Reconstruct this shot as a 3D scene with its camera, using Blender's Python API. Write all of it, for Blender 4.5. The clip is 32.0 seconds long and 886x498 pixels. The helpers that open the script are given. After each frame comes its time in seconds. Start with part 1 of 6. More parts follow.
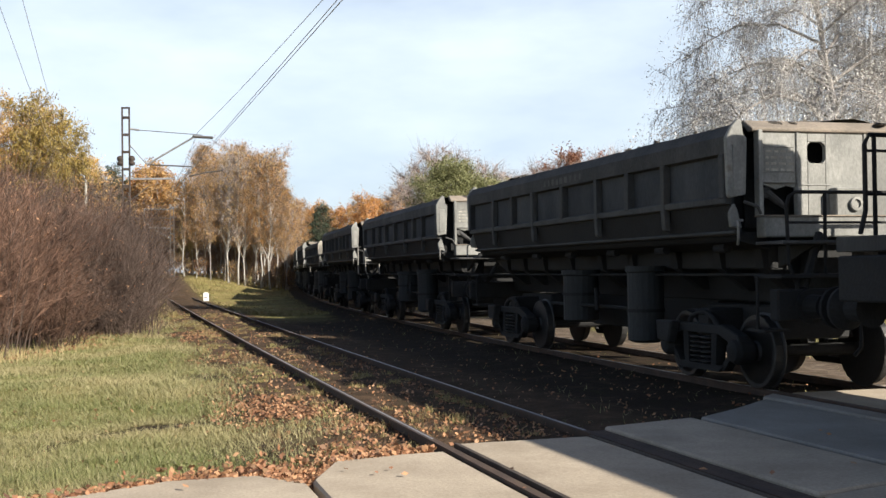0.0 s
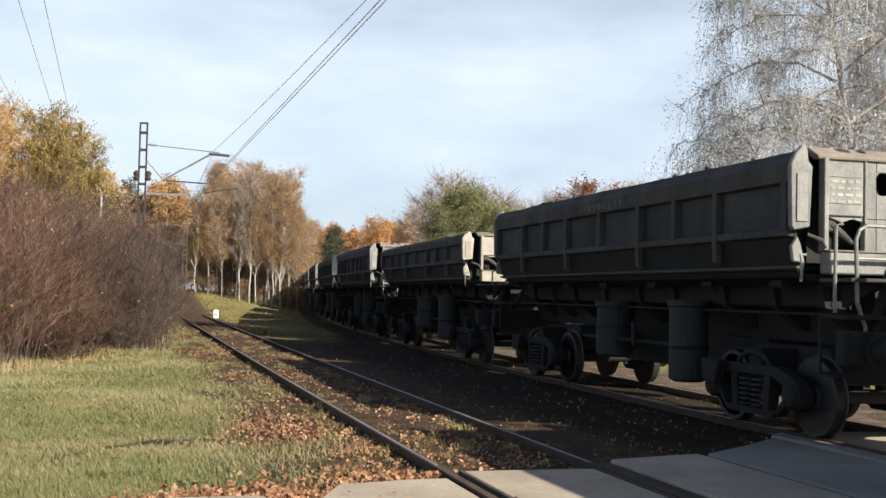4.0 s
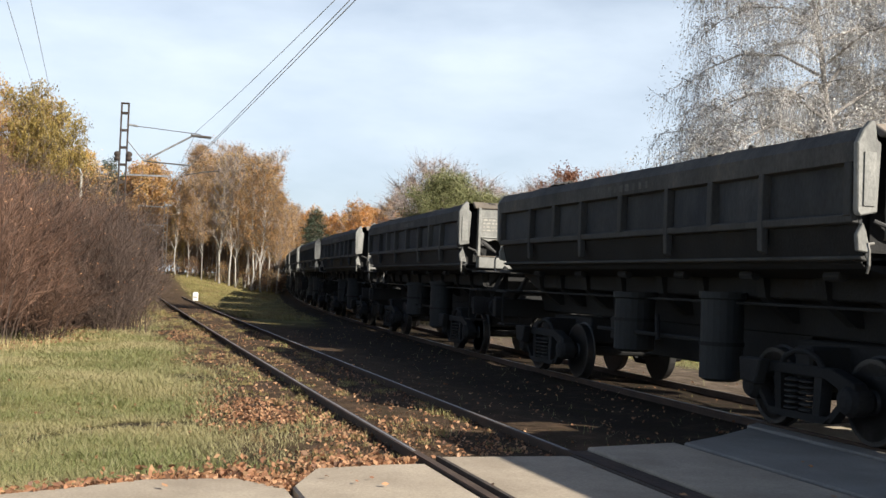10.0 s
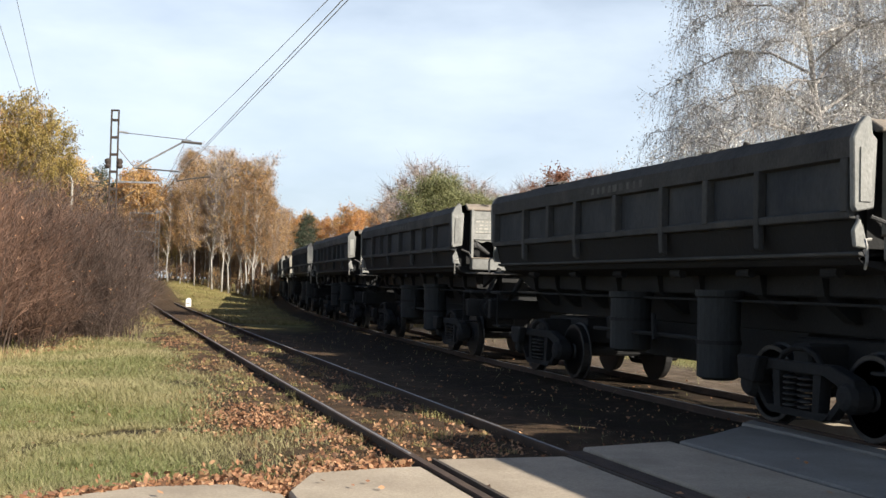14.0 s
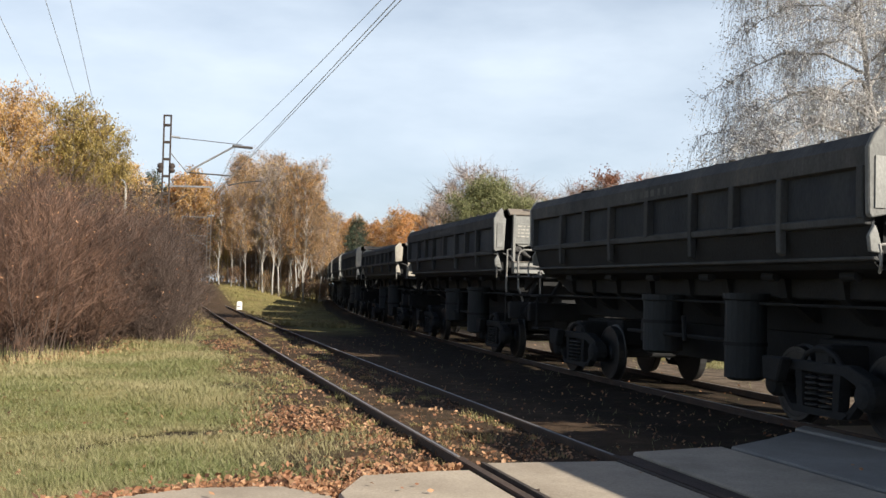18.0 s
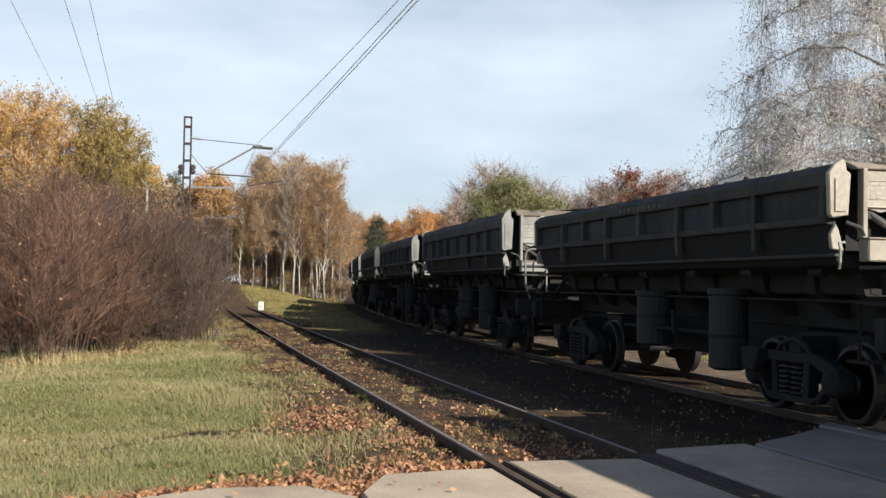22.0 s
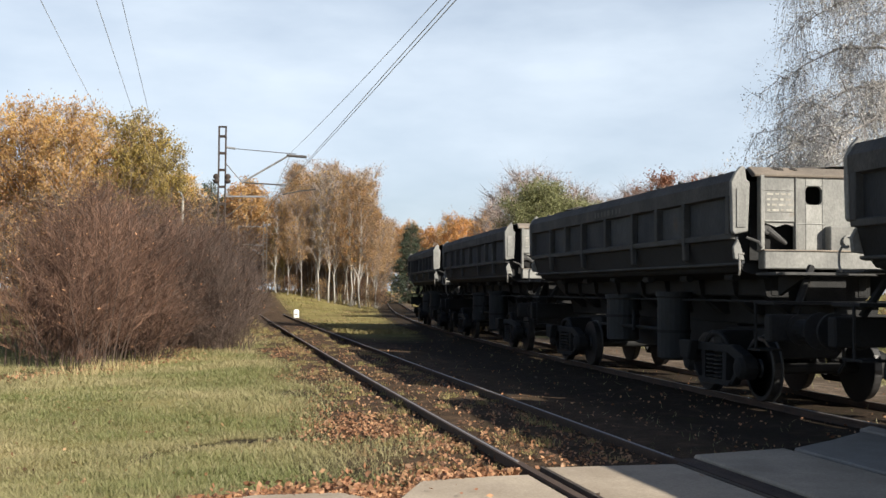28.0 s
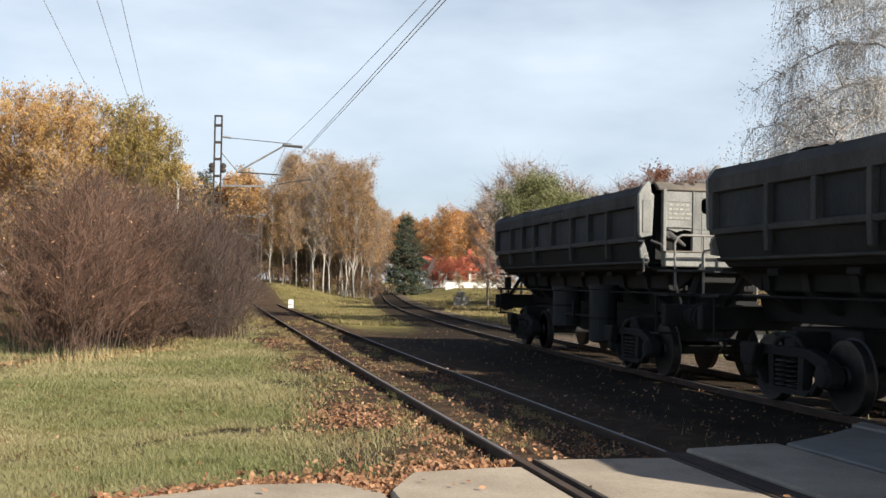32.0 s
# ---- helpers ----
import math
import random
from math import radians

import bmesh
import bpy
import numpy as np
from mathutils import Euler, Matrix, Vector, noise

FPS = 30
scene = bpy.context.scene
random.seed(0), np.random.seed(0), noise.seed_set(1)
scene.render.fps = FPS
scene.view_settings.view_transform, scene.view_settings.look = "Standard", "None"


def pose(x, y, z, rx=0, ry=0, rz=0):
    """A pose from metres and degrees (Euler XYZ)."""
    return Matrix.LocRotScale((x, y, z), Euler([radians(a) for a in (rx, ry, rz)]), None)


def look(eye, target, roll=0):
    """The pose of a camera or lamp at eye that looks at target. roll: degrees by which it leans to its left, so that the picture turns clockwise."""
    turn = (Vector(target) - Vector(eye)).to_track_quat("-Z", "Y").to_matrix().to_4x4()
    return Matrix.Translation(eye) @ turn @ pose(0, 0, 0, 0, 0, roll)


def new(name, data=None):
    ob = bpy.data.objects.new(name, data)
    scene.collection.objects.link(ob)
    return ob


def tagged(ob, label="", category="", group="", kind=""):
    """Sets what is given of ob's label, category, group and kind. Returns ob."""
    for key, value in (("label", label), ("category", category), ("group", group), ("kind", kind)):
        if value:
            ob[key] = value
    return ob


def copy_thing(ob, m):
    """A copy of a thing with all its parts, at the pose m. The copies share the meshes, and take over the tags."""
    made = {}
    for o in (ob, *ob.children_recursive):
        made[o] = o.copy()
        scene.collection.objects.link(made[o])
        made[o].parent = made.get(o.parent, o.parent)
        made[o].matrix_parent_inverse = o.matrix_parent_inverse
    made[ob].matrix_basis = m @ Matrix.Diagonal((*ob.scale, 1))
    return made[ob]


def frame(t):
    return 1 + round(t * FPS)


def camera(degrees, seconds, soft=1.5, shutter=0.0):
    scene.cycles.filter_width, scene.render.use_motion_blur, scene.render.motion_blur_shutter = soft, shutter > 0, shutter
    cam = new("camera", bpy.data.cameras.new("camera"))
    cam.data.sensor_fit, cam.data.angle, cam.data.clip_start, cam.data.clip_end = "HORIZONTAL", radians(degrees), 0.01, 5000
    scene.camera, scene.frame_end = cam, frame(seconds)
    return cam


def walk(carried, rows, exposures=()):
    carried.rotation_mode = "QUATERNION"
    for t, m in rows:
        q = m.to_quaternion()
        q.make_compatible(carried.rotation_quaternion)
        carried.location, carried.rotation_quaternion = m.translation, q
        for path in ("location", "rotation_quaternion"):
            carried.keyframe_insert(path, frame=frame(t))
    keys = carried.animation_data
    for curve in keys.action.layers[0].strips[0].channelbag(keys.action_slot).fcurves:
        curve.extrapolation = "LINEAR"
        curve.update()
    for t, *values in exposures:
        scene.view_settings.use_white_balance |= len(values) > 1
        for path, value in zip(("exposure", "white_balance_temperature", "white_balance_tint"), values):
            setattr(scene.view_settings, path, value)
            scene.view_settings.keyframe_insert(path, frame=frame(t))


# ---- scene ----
FOV = 42.8
EYE = (0.0, 0.0, 1.531)
# seconds and the turn of the camera, held by hand from one place
PATH = [
    (0, 91.06, 0.76, -4.24), (0.5, 91.05, 0.27, -3.25), (1, 90.98, 0.11, -2.65), (1.5, 90.82, -0.69, -2.39),
    (2, 90.98, -0.79, -2.48), (2.5, 91.25, -1.45, -3.85), (3, 91.91, -1.22, -4.52), (3.5, 92.30, -1.88, -4.85),
    (4, 92.36, -1.35, -3.70), (4.5, 92.22, -1.47, -3.11), (6.5, 91.81, -0.79, -3.51), (7, 92.17, -0.35, -3.57),
    (7.5, 92.33, -0.54, -3.66), (8, 92.34, -0.72, -3.81), (8.5, 92.31, 0.11, -3.89), (9, 91.96, -0.71, -3.93),
    (9.5, 91.83, -2.02, -4.26), (10, 91.69, -2.26, -4.69), (10.5, 91.93, -1.96, -5.11), (11, 91.90, -1.73, -5.42),
    (11.5, 91.63, -1.83, -5.47), (12, 91.77, -1.86, -5.41), (12.5, 91.84, -1.67, -5.31), (13, 91.70, -2.01, -5.25),
    (13.5, 91.63, -1.65, -5.23), (14, 91.82, -1.38, -5.04), (14.5, 91.91, -1.51, -4.71), (16.5, 92.15, -1.31, -3.30),
    (17, 92.02, -1.28, -2.97), (17.5, 92.06, -1.29, -2.77), (18, 91.93, -1.43, -2.56), (18.5, 91.86, -1.37, -2.43),
    (19, 91.81, -1.28, -2.28), (19.5, 91.56, -1.78, -2.26), (20, 91.43, -1.30, -1.98), (20.5, 91.41, -1.22, -1.79),
    (21, 91.45, -0.99, -1.67), (21.5, 91.71, -0.95, -1.61), (22, 91.84, -0.93, -1.51), (22.5, 91.95, -0.84, -1.39),
    (23, 92.12, -0.82, -1.35), (23.5, 92.12, -0.78, -1.33), (24, 92.00, -0.81, -1.08), (24.5, 91.95, -0.59, -0.82),
    (25, 91.97, -0.71, -0.61), (25.5, 91.94, -0.71, -0.38), (26, 91.95, -0.54, -0.20), (26.5, 92.06, -0.61, -0.12),
    (28.5, 92.14, -0.41, 0.35), (29, 91.89, -0.61, 0.33), (29.5, 91.66, -0.48, 0.20), (30, 91.41, -0.61, -0.19),
    (30.5, 91.18, -0.52, -0.48), (31, 91.20, -0.52, -0.41), (31.5, 91.49, -0.79, -0.36), (32, 91.72, -1.01, -0.03),
]
cam = camera(FOV, 32.0)
EXPOSURE = [(0, 1.02), (1, 0.96), (3, 0.92), (7, 0.88), (9, 0.88), (10.5, 0.92), (13, 0.95), (14.5, 0.96), (17, 0.85), (32, 0.80)]      # the clip darkens at its start and lightens for a while
walk(cam, [(t, pose(*EYE, rx, ry, rz)) for t, rx, ry, rz in PATH], EXPOSURE)

# ---- world, sun, exposure ----
SUN_DIR = Vector((1.437, -1.245, 1.0)).normalized()      # towards the sun
SUN_ELEV = math.asin(SUN_DIR.z)
SUN_ROT = math.atan2(SUN_DIR.x, SUN_DIR.y)
world = bpy.data.worlds.new("world")
scene.world = world
world.use_nodes = True
wn, wl = world.node_tree.nodes, world.node_tree.links
bg = wn["Background"]
sky = wn.new("ShaderNodeTexSky")
sky.sky_type, sky.sun_disc = "NISHITA", False
sky.sun_elevation, sky.sun_rotation = SUN_ELEV, SUN_ROT
sky.dust_density, sky.ozone_density, sky.air_density = 1.4, 2.0, 0.8
wtc, wmap, wno, wra, wmix, wsep, wel, wmul = (wn.new("ShaderNode" + n) for n in ("TexCoord", "Mapping", "TexNoise", "ValToRGB", "MixRGB", "SeparateXYZ", "MapRange", "Math"))
wmap.inputs["Scale"].default_value = (1.6, 1.6, 5.0)
wno.inputs["Scale"].default_value, wno.inputs["Detail"].default_value, wno.inputs["Roughness"].default_value = 1.7, 6, 0.55
wra.color_ramp.elements[0].position, wra.color_ramp.elements[0].color = 0.30, (0.45, 0.45, 0.45, 1)
wra.color_ramp.elements[1].position, wra.color_ramp.elements[1].color = 0.70, (0.95, 0.95, 0.95, 1)
wmix.inputs[2].default_value = (8.5, 9.6, 10.8, 1)     # thin high cloud and haze, thickest low down
wel.inputs["From Min"].default_value, wel.inputs["From Max"].default_value = 0.24, 0.38
wel.inputs["To Min"].default_value, wel.inputs["To Max"].default_value = 1.0, 0.0
wmul.operation = "MULTIPLY"
wl.new(wtc.outputs["Generated"], wmap.inputs[0]); wl.new(wmap.outputs[0], wno.inputs["Vector"])
wl.new(wtc.outputs["Generated"], wsep.inputs[0]); wl.new(wsep.outputs["Z"], wel.inputs["Value"])
wl.new(wno.outputs[0], wra.inputs[0]); wl.new(wra.outputs[0], wmul.inputs[0]); wl.new(wel.outputs[0], wmul.inputs[1])
wl.new(wmul.outputs[0], wmix.inputs[0])
wl.new(sky.outputs[0], wmix.inputs[1]); wl.new(wmix.outputs[0], bg.inputs[0])
bg.inputs[1].default_value = 0.06
sun_data = bpy.data.lights.new("sun", "SUN")
sun_data.energy, sun_data.angle, sun_data.color = 5.0, radians(0.5), (1.0, 0.925, 0.80)
sun = new("sun", sun_data)
sun.matrix_world = look(SUN_DIR * 50, (0, 0, 0))

# ---- materials ----
def rgb(c):
    return (*c, 1.0)


def mat(name, c1, c2, scale=3.0, rough=0.8, metal=0.0, bump=0.3, fine=40.0, vary=0.15, spots=None, stretch=(1, 1, 1), depth=0.02, gloss=0.5):
    """Two tones in large patches, fine grain over them, a little change from piece to piece."""
    m = bpy.data.materials.new(name)
    m.use_nodes = True
    n, l = m.node_tree.nodes, m.node_tree.links
    b = n["Principled BSDF"]
    tc, mp = n.new("ShaderNodeTexCoord"), n.new("ShaderNodeMapping")
    mp.inputs["Scale"].default_value = stretch
    l.new(tc.outputs["Object"], mp.inputs[0])
    info = n.new("ShaderNodeObjectInfo")
    add = n.new("ShaderNodeVectorMath"); add.operation = "ADD"
    sc = n.new("ShaderNodeVectorMath"); sc.operation = "SCALE"; sc.inputs[0].default_value = (17, 31, 23)
    l.new(info.outputs["Random"], sc.inputs["Scale"])
    l.new(mp.outputs[0], add.inputs[0]); l.new(sc.outputs[0], add.inputs[1])
    big, small = n.new("ShaderNodeTexNoise"), n.new("ShaderNodeTexNoise")
    big.inputs["Scale"].default_value, big.inputs["Detail"].default_value, big.inputs["Roughness"].default_value = scale, 5, 0.6
    small.inputs["Scale"].default_value, small.inputs["Detail"].default_value = fine, 4
    l.new(add.outputs[0], big.inputs["Vector"]); l.new(add.outputs[0], small.inputs["Vector"])
    ramp = n.new("ShaderNodeValToRGB")
    ramp.color_ramp.elements[0].position, ramp.color_ramp.elements[1].position = 0.34, 0.66
    ramp.color_ramp.elements[0].color, ramp.color_ramp.elements[1].color = rgb(c1), rgb(c2)
    if spots:
        e = ramp.color_ramp.elements.new(0.74); e.color = rgb(spots)
    l.new(big.outputs[0], ramp.inputs[0])
    hsv = n.new("ShaderNodeHueSaturation")
    ma = n.new("ShaderNodeMath"); ma.operation = "MULTIPLY_ADD"
    ma.inputs[1].default_value, ma.inputs[2].default_value = 0.7, 0.65
    l.new(small.outputs[0], ma.inputs[0])
    mb = n.new("ShaderNodeMath"); mb.operation = "MULTIPLY_ADD"
    mb.inputs[1].default_value, mb.inputs[2].default_value = 2 * vary, 1 - vary
    l.new(info.outputs["Random"], mb.inputs[0])
    mc = n.new("ShaderNodeMath"); mc.operation = "MULTIPLY"
    l.new(ma.outputs[0], mc.inputs[0]); l.new(mb.outputs[0], mc.inputs[1])
    l.new(mc.outputs[0], hsv.inputs["Value"]); l.new(ramp.outputs[0], hsv.inputs["Color"])
    l.new(hsv.outputs[0], b.inputs["Base Color"])
    b.inputs["Metallic"].default_value = metal
    b.inputs["Specular IOR Level"].default_value = gloss
    mr = n.new("ShaderNodeMath"); mr.operation = "MULTIPLY_ADD"
    mr.inputs[1].default_value, mr.inputs[2].default_value = 0.3, rough - 0.15
    l.new(big.outputs[0], mr.inputs[0]); l.new(mr.outputs[0], b.inputs["Roughness"])
    if bump:
        bp = n.new("ShaderNodeBump")
        bp.inputs["Strength"].default_value, bp.inputs["Distance"].default_value = bump, depth
        l.new(small.outputs[0], bp.inputs["Height"]); l.new(bp.outputs[0], b.inputs["Normal"])
    return m


def leafmat(name, colours, rough=0.6, through_part=0.35, vary=0.2, patches=None):
    """Leaves: every leaf picks its tone; light comes through them."""
    m = bpy.data.materials.new(name)
    m.use_nodes = True
    n, l = m.node_tree.nodes, m.node_tree.links
    b, out = n["Principled BSDF"], n["Material Output"]
    geo, ramp, info = n.new("ShaderNodeNewGeometry"), n.new("ShaderNodeValToRGB"), n.new("ShaderNodeObjectInfo")
    els = ramp.color_ramp.elements
    while len(els) < len(colours):
        els.new(0.5)
    for i, c in enumerate(colours):
        els[i].position, els[i].color = i / (len(colours) - 1), rgb(c)
    l.new(geo.outputs["Random Per Island"], ramp.inputs[0])
    hsv, ma = n.new("ShaderNodeHueSaturation"), n.new("ShaderNodeMath")
    ma.operation = "MULTIPLY_ADD"; ma.inputs[1].default_value, ma.inputs[2].default_value = 2 * vary, 1 - vary
    l.new(info.outputs["Random"], ma.inputs[0]); l.new(ma.outputs[0], hsv.inputs["Value"]); l.new(ramp.outputs[0], hsv.inputs["Color"])
    if patches:      # drier growth in drifts
        tc, no, pr, pm = (n.new("ShaderNode" + k) for k in ("TexCoord", "TexNoise", "ValToRGB", "MixRGB"))
        no.inputs["Scale"].default_value, no.inputs["Detail"].default_value = 0.32, 4
        pr.color_ramp.elements[0].position, pr.color_ramp.elements[1].position = 0.40, 0.64
        pm.inputs[2].default_value = rgb(patches)
        l.new(tc.outputs["Object"], no.inputs["Vector"]); l.new(no.outputs[0], pr.inputs[0]); l.new(pr.outputs[0], pm.inputs[0])
        l.new(ramp.outputs[0], pm.inputs[1]); l.new(pm.outputs[0], hsv.inputs["Color"])
    l.new(hsv.outputs[0], b.inputs["Base Color"])
    b.inputs["Roughness"].default_value = rough
    tr, mx = n.new("ShaderNodeBsdfTranslucent"), n.new("ShaderNodeMixShader")
    mx.inputs[0].default_value = through_part
    l.new(hsv.outputs[0], tr.inputs[0]); l.new(b.outputs[0], mx.inputs[1]); l.new(tr.outputs[0], mx.inputs[2])
    l.new(mx.outputs[0], out.inputs[0])
    return m


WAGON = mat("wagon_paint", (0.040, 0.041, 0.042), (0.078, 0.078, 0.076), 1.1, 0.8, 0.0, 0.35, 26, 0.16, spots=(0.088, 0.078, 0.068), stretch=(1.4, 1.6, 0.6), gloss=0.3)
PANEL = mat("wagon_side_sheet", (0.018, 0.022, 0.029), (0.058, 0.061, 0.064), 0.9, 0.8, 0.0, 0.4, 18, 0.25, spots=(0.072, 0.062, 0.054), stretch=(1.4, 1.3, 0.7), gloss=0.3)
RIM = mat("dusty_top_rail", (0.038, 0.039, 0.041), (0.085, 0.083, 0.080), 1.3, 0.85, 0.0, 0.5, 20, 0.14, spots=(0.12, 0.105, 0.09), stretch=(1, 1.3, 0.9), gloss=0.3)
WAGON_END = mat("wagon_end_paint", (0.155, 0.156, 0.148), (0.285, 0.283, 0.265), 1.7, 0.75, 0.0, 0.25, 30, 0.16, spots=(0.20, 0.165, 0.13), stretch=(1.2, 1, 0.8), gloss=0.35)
CAPRUST = mat("rusty_cap", (0.125, 0.108, 0.09), (0.24, 0.20, 0.16), 1.6, 0.85, 0.0, 0.3, 30, 0.25, spots=(0.27, 0.18, 0.12))
# colour holds the grime and also the shade under and inside the wagons
UNDER = mat("grimy_shaded_iron", (0.013, 0.0133, 0.014), (0.025, 0.025, 0.025), 2.0, 0.8, 0.0, 0.3, 30, 0.2, spots=(0.024, 0.020, 0.017), gloss=0.25)
TANK = mat("tank_paint", (0.019, 0.022, 0.024), (0.034, 0.037, 0.039), 1.5, 0.7, 0.0, 0.2, 20, 0.15, stretch=(2, 2, 0.5), gloss=0.3)
WHEEL = mat("wheel_steel", (0.020, 0.020, 0.021), (0.042, 0.041, 0.040), 2.0, 0.5, 0.25, 0.15, 30, 0.1, gloss=0.4)
TYRE = mat("tyre_steel", (0.035, 0.034, 0.034), (0.075, 0.072, 0.070), 3.0, 0.45, 0.5, 0.1, 30, 0.1)
PIPE = mat("worn_pipe", (0.16, 0.155, 0.145), (0.27, 0.26, 0.24), 4.0, 0.55, 0.3, 0.1, 30, 0.2)
LOAD = mat("spoil", (0.045, 0.04, 0.035), (0.11, 0.095, 0.08), 2.0, 0.95, 0.0, 0.8, 14, 0.1, depth=0.06)
PALEBAR = mat("pale_lettering", (0.24, 0.23, 0.20), (0.42, 0.40, 0.35), 6.0, 0.8, 0, 0.05, 30, 0.05)
FAINT = mat("faded_marking", (0.060, 0.060, 0.058), (0.11, 0.108, 0.10), 6.0, 0.85, 0, 0.05, 30, 0.1)
RAILSIDE = mat("rail_rust", (0.045, 0.029, 0.022), (0.088, 0.057, 0.041), 3.0, 0.85, 0.1, 0.3, 40, 0.05)
RAILTOP = mat("rail_running_face", (0.22, 0.21, 0.20), (0.34, 0.325, 0.31), 1.0, 0.45, 0.6, 0.03, 60, 0.03)
SLEEPER = mat("sleeper_wood", (0.05, 0.042, 0.036), (0.10, 0.085, 0.07), 3.0, 0.9, 0, 0.5, 20, 0.2, stretch=(1, 6, 6))
CONCRETE = mat("road_concrete", (0.30, 0.246, 0.184), (0.42, 0.353, 0.272), 1.2, 0.9, 0, 0.35, 45, 0.06, spots=(0.34, 0.27, 0.19), depth=0.01)
# darker copy of the concrete, with the train's shade put into its colour
CONCRETE_DARK = mat("shaded_concrete", (0.21, 0.19, 0.165), (0.31, 0.285, 0.25), 1.0, 0.85, 0, 0.35, 45, 0.08, spots=(0.2, 0.175, 0.145), depth=0.01)
TAN_END = mat("rust_tan_end", (0.26, 0.235, 0.195), (0.38, 0.35, 0.295), 1.2, 0.8, 0.0, 0.25, 24, 0.12, spots=(0.34, 0.25, 0.165), stretch=(1, 1, 0.6))
DIRT = mat("packed_dirt", (0.050, 0.034, 0.026), (0.105, 0.072, 0.054), 2.5, 0.95, 0, 0.7, 30, 0.1, spots=(0.15, 0.11, 0.08), depth=0.03)
STEELEDGE = mat("slab_edge_steel", (0.05, 0.04, 0.035), (0.11, 0.085, 0.065), 4.0, 0.7, 0.3, 0.2, 40, 0.05)
MAST = mat("mast_iron", (0.030, 0.022, 0.019), (0.062, 0.046, 0.038), 3.0, 0.8, 0.2, 0.2, 40, 0.1)
GALV = mat("galvanised_tube", (0.26, 0.26, 0.26), (0.4, 0.4, 0.4), 3.0, 0.5, 0.5, 0.1, 40, 0.1)
WIRE = mat("wire_metal", (0.10, 0.09, 0.085), (0.16, 0.15, 0.14), 3.0, 0.5, 0.5, 0, 40, 0.1)
WHITE = mat("white_paint", (0.7, 0.7, 0.68), (0.82, 0.82, 0.8), 3.0, 0.7, 0, 0.1, 40, 0.05)
STONE = mat("old_concrete", (0.24, 0.22, 0.19), (0.36, 0.34, 0.30), 4.0, 0.9, 0, 0.4, 30, 0.1)
BARK_BIRCH = mat("birch_bark", (0.30, 0.28, 0.255), (0.49, 0.47, 0.44), 2.0, 0.85, 0, 0.3, 12, 0.1, spots=(0.10, 0.09, 0.08), stretch=(1, 1, 3))
BARK = mat("brown_bark", (0.10, 0.078, 0.06), (0.18, 0.145, 0.115), 3.0, 0.9, 0, 0.4, 18, 0.15)
BARK_GREY = mat("grey_bark", (0.22, 0.18, 0.165), (0.34, 0.29, 0.265), 3.0, 0.9, 0, 0.4, 18, 0.15)
CABLE = mat("bright_wire", (0.45, 0.45, 0.44), (0.58, 0.58, 0.57), 3.0, 0.6, 0.0, 0, 40, 0.1)
BARK_PINK = mat("pinkish_twigs", (0.22, 0.172, 0.152), (0.34, 0.28, 0.25), 3.0, 0.9, 0, 0.4, 18, 0.2)
BARK_PALE = mat("pale_birch_twigs", (0.22, 0.195, 0.18), (0.36, 0.335, 0.315), 3.0, 0.9, 0, 0.4, 18, 0.1)
BARK_WEEP = mat("weeping_twigs", (0.27, 0.255, 0.25), (0.44, 0.43, 0.425), 3.0, 0.85, 0, 0.3, 18, 0.1)
STEM = mat("shrub_stem", (0.045, 0.030, 0.024), (0.095, 0.064, 0.050), 5.0, 0.85, 0, 0.2, 30, 0.2)
TWIG = mat("shrub_twigs", (0.070, 0.036, 0.024), (0.165, 0.092, 0.060), 1.2, 0.85, 0, 0.2, 30, 0.35)
ROOF = mat("red_roof_tiles", (0.42, 0.10, 0.06), (0.52, 0.15, 0.09), 3.0, 0.8, 0, 0.3, 20, 0.08)
RENDERED = mat("pale_render", (0.60, 0.58, 0.53), (0.7, 0.68, 0.63), 2.0, 0.9, 0, 0.2, 30, 0.05)
DARKWIN = mat("dark_glazing", (0.02, 0.022, 0.025), (0.035, 0.036, 0.04), 1.0, 0.25, 0, 0, 10, 0.05)
GOLD = leafmat("golden_leaves", [(0.52, 0.29, 0.075), (0.60, 0.37, 0.10), (0.45, 0.31, 0.10), (0.66, 0.46, 0.15)])
OCHRE = leafmat("ochre_leaves", [(0.43, 0.23, 0.088), (0.52, 0.30, 0.11), (0.43, 0.28, 0.12), (0.56, 0.37, 0.15)])
RUSTGOLD = leafmat("rusty_gold_leaves", [(0.42, 0.20, 0.065), (0.36, 0.175, 0.065), (0.46, 0.27, 0.085), (0.34, 0.23, 0.09)])
ORANGE = leafmat("orange_leaves", [(0.52, 0.23, 0.075), (0.58, 0.30, 0.10), (0.46, 0.27, 0.10)])
RUSSET = leafmat("russet_leaves", [(0.20, 0.085, 0.05), (0.26, 0.115, 0.065), (0.17, 0.08, 0.055)])
RUSSETPALE = leafmat("rust_brown_leaves", [(0.26, 0.13, 0.065), (0.34, 0.18, 0.09), (0.22, 0.12, 0.07)])
REDLEAF = leafmat("red_leaves", [(0.5, 0.12, 0.07), (0.42, 0.1, 0.06), (0.55, 0.2, 0.09)])
ROUGH = leafmat("rough_grass_blades", [(0.18, 0.17, 0.06), (0.28, 0.25, 0.09), (0.36, 0.31, 0.13), (0.26, 0.20, 0.095)], 0.7, 0.25, 0.0, patches=(0.26, 0.18, 0.09))
GREENISH = leafmat("yellow_green_leaves", [(0.24, 0.185, 0.055), (0.31, 0.23, 0.065), (0.40, 0.29, 0.085), (0.21, 0.175, 0.058)])
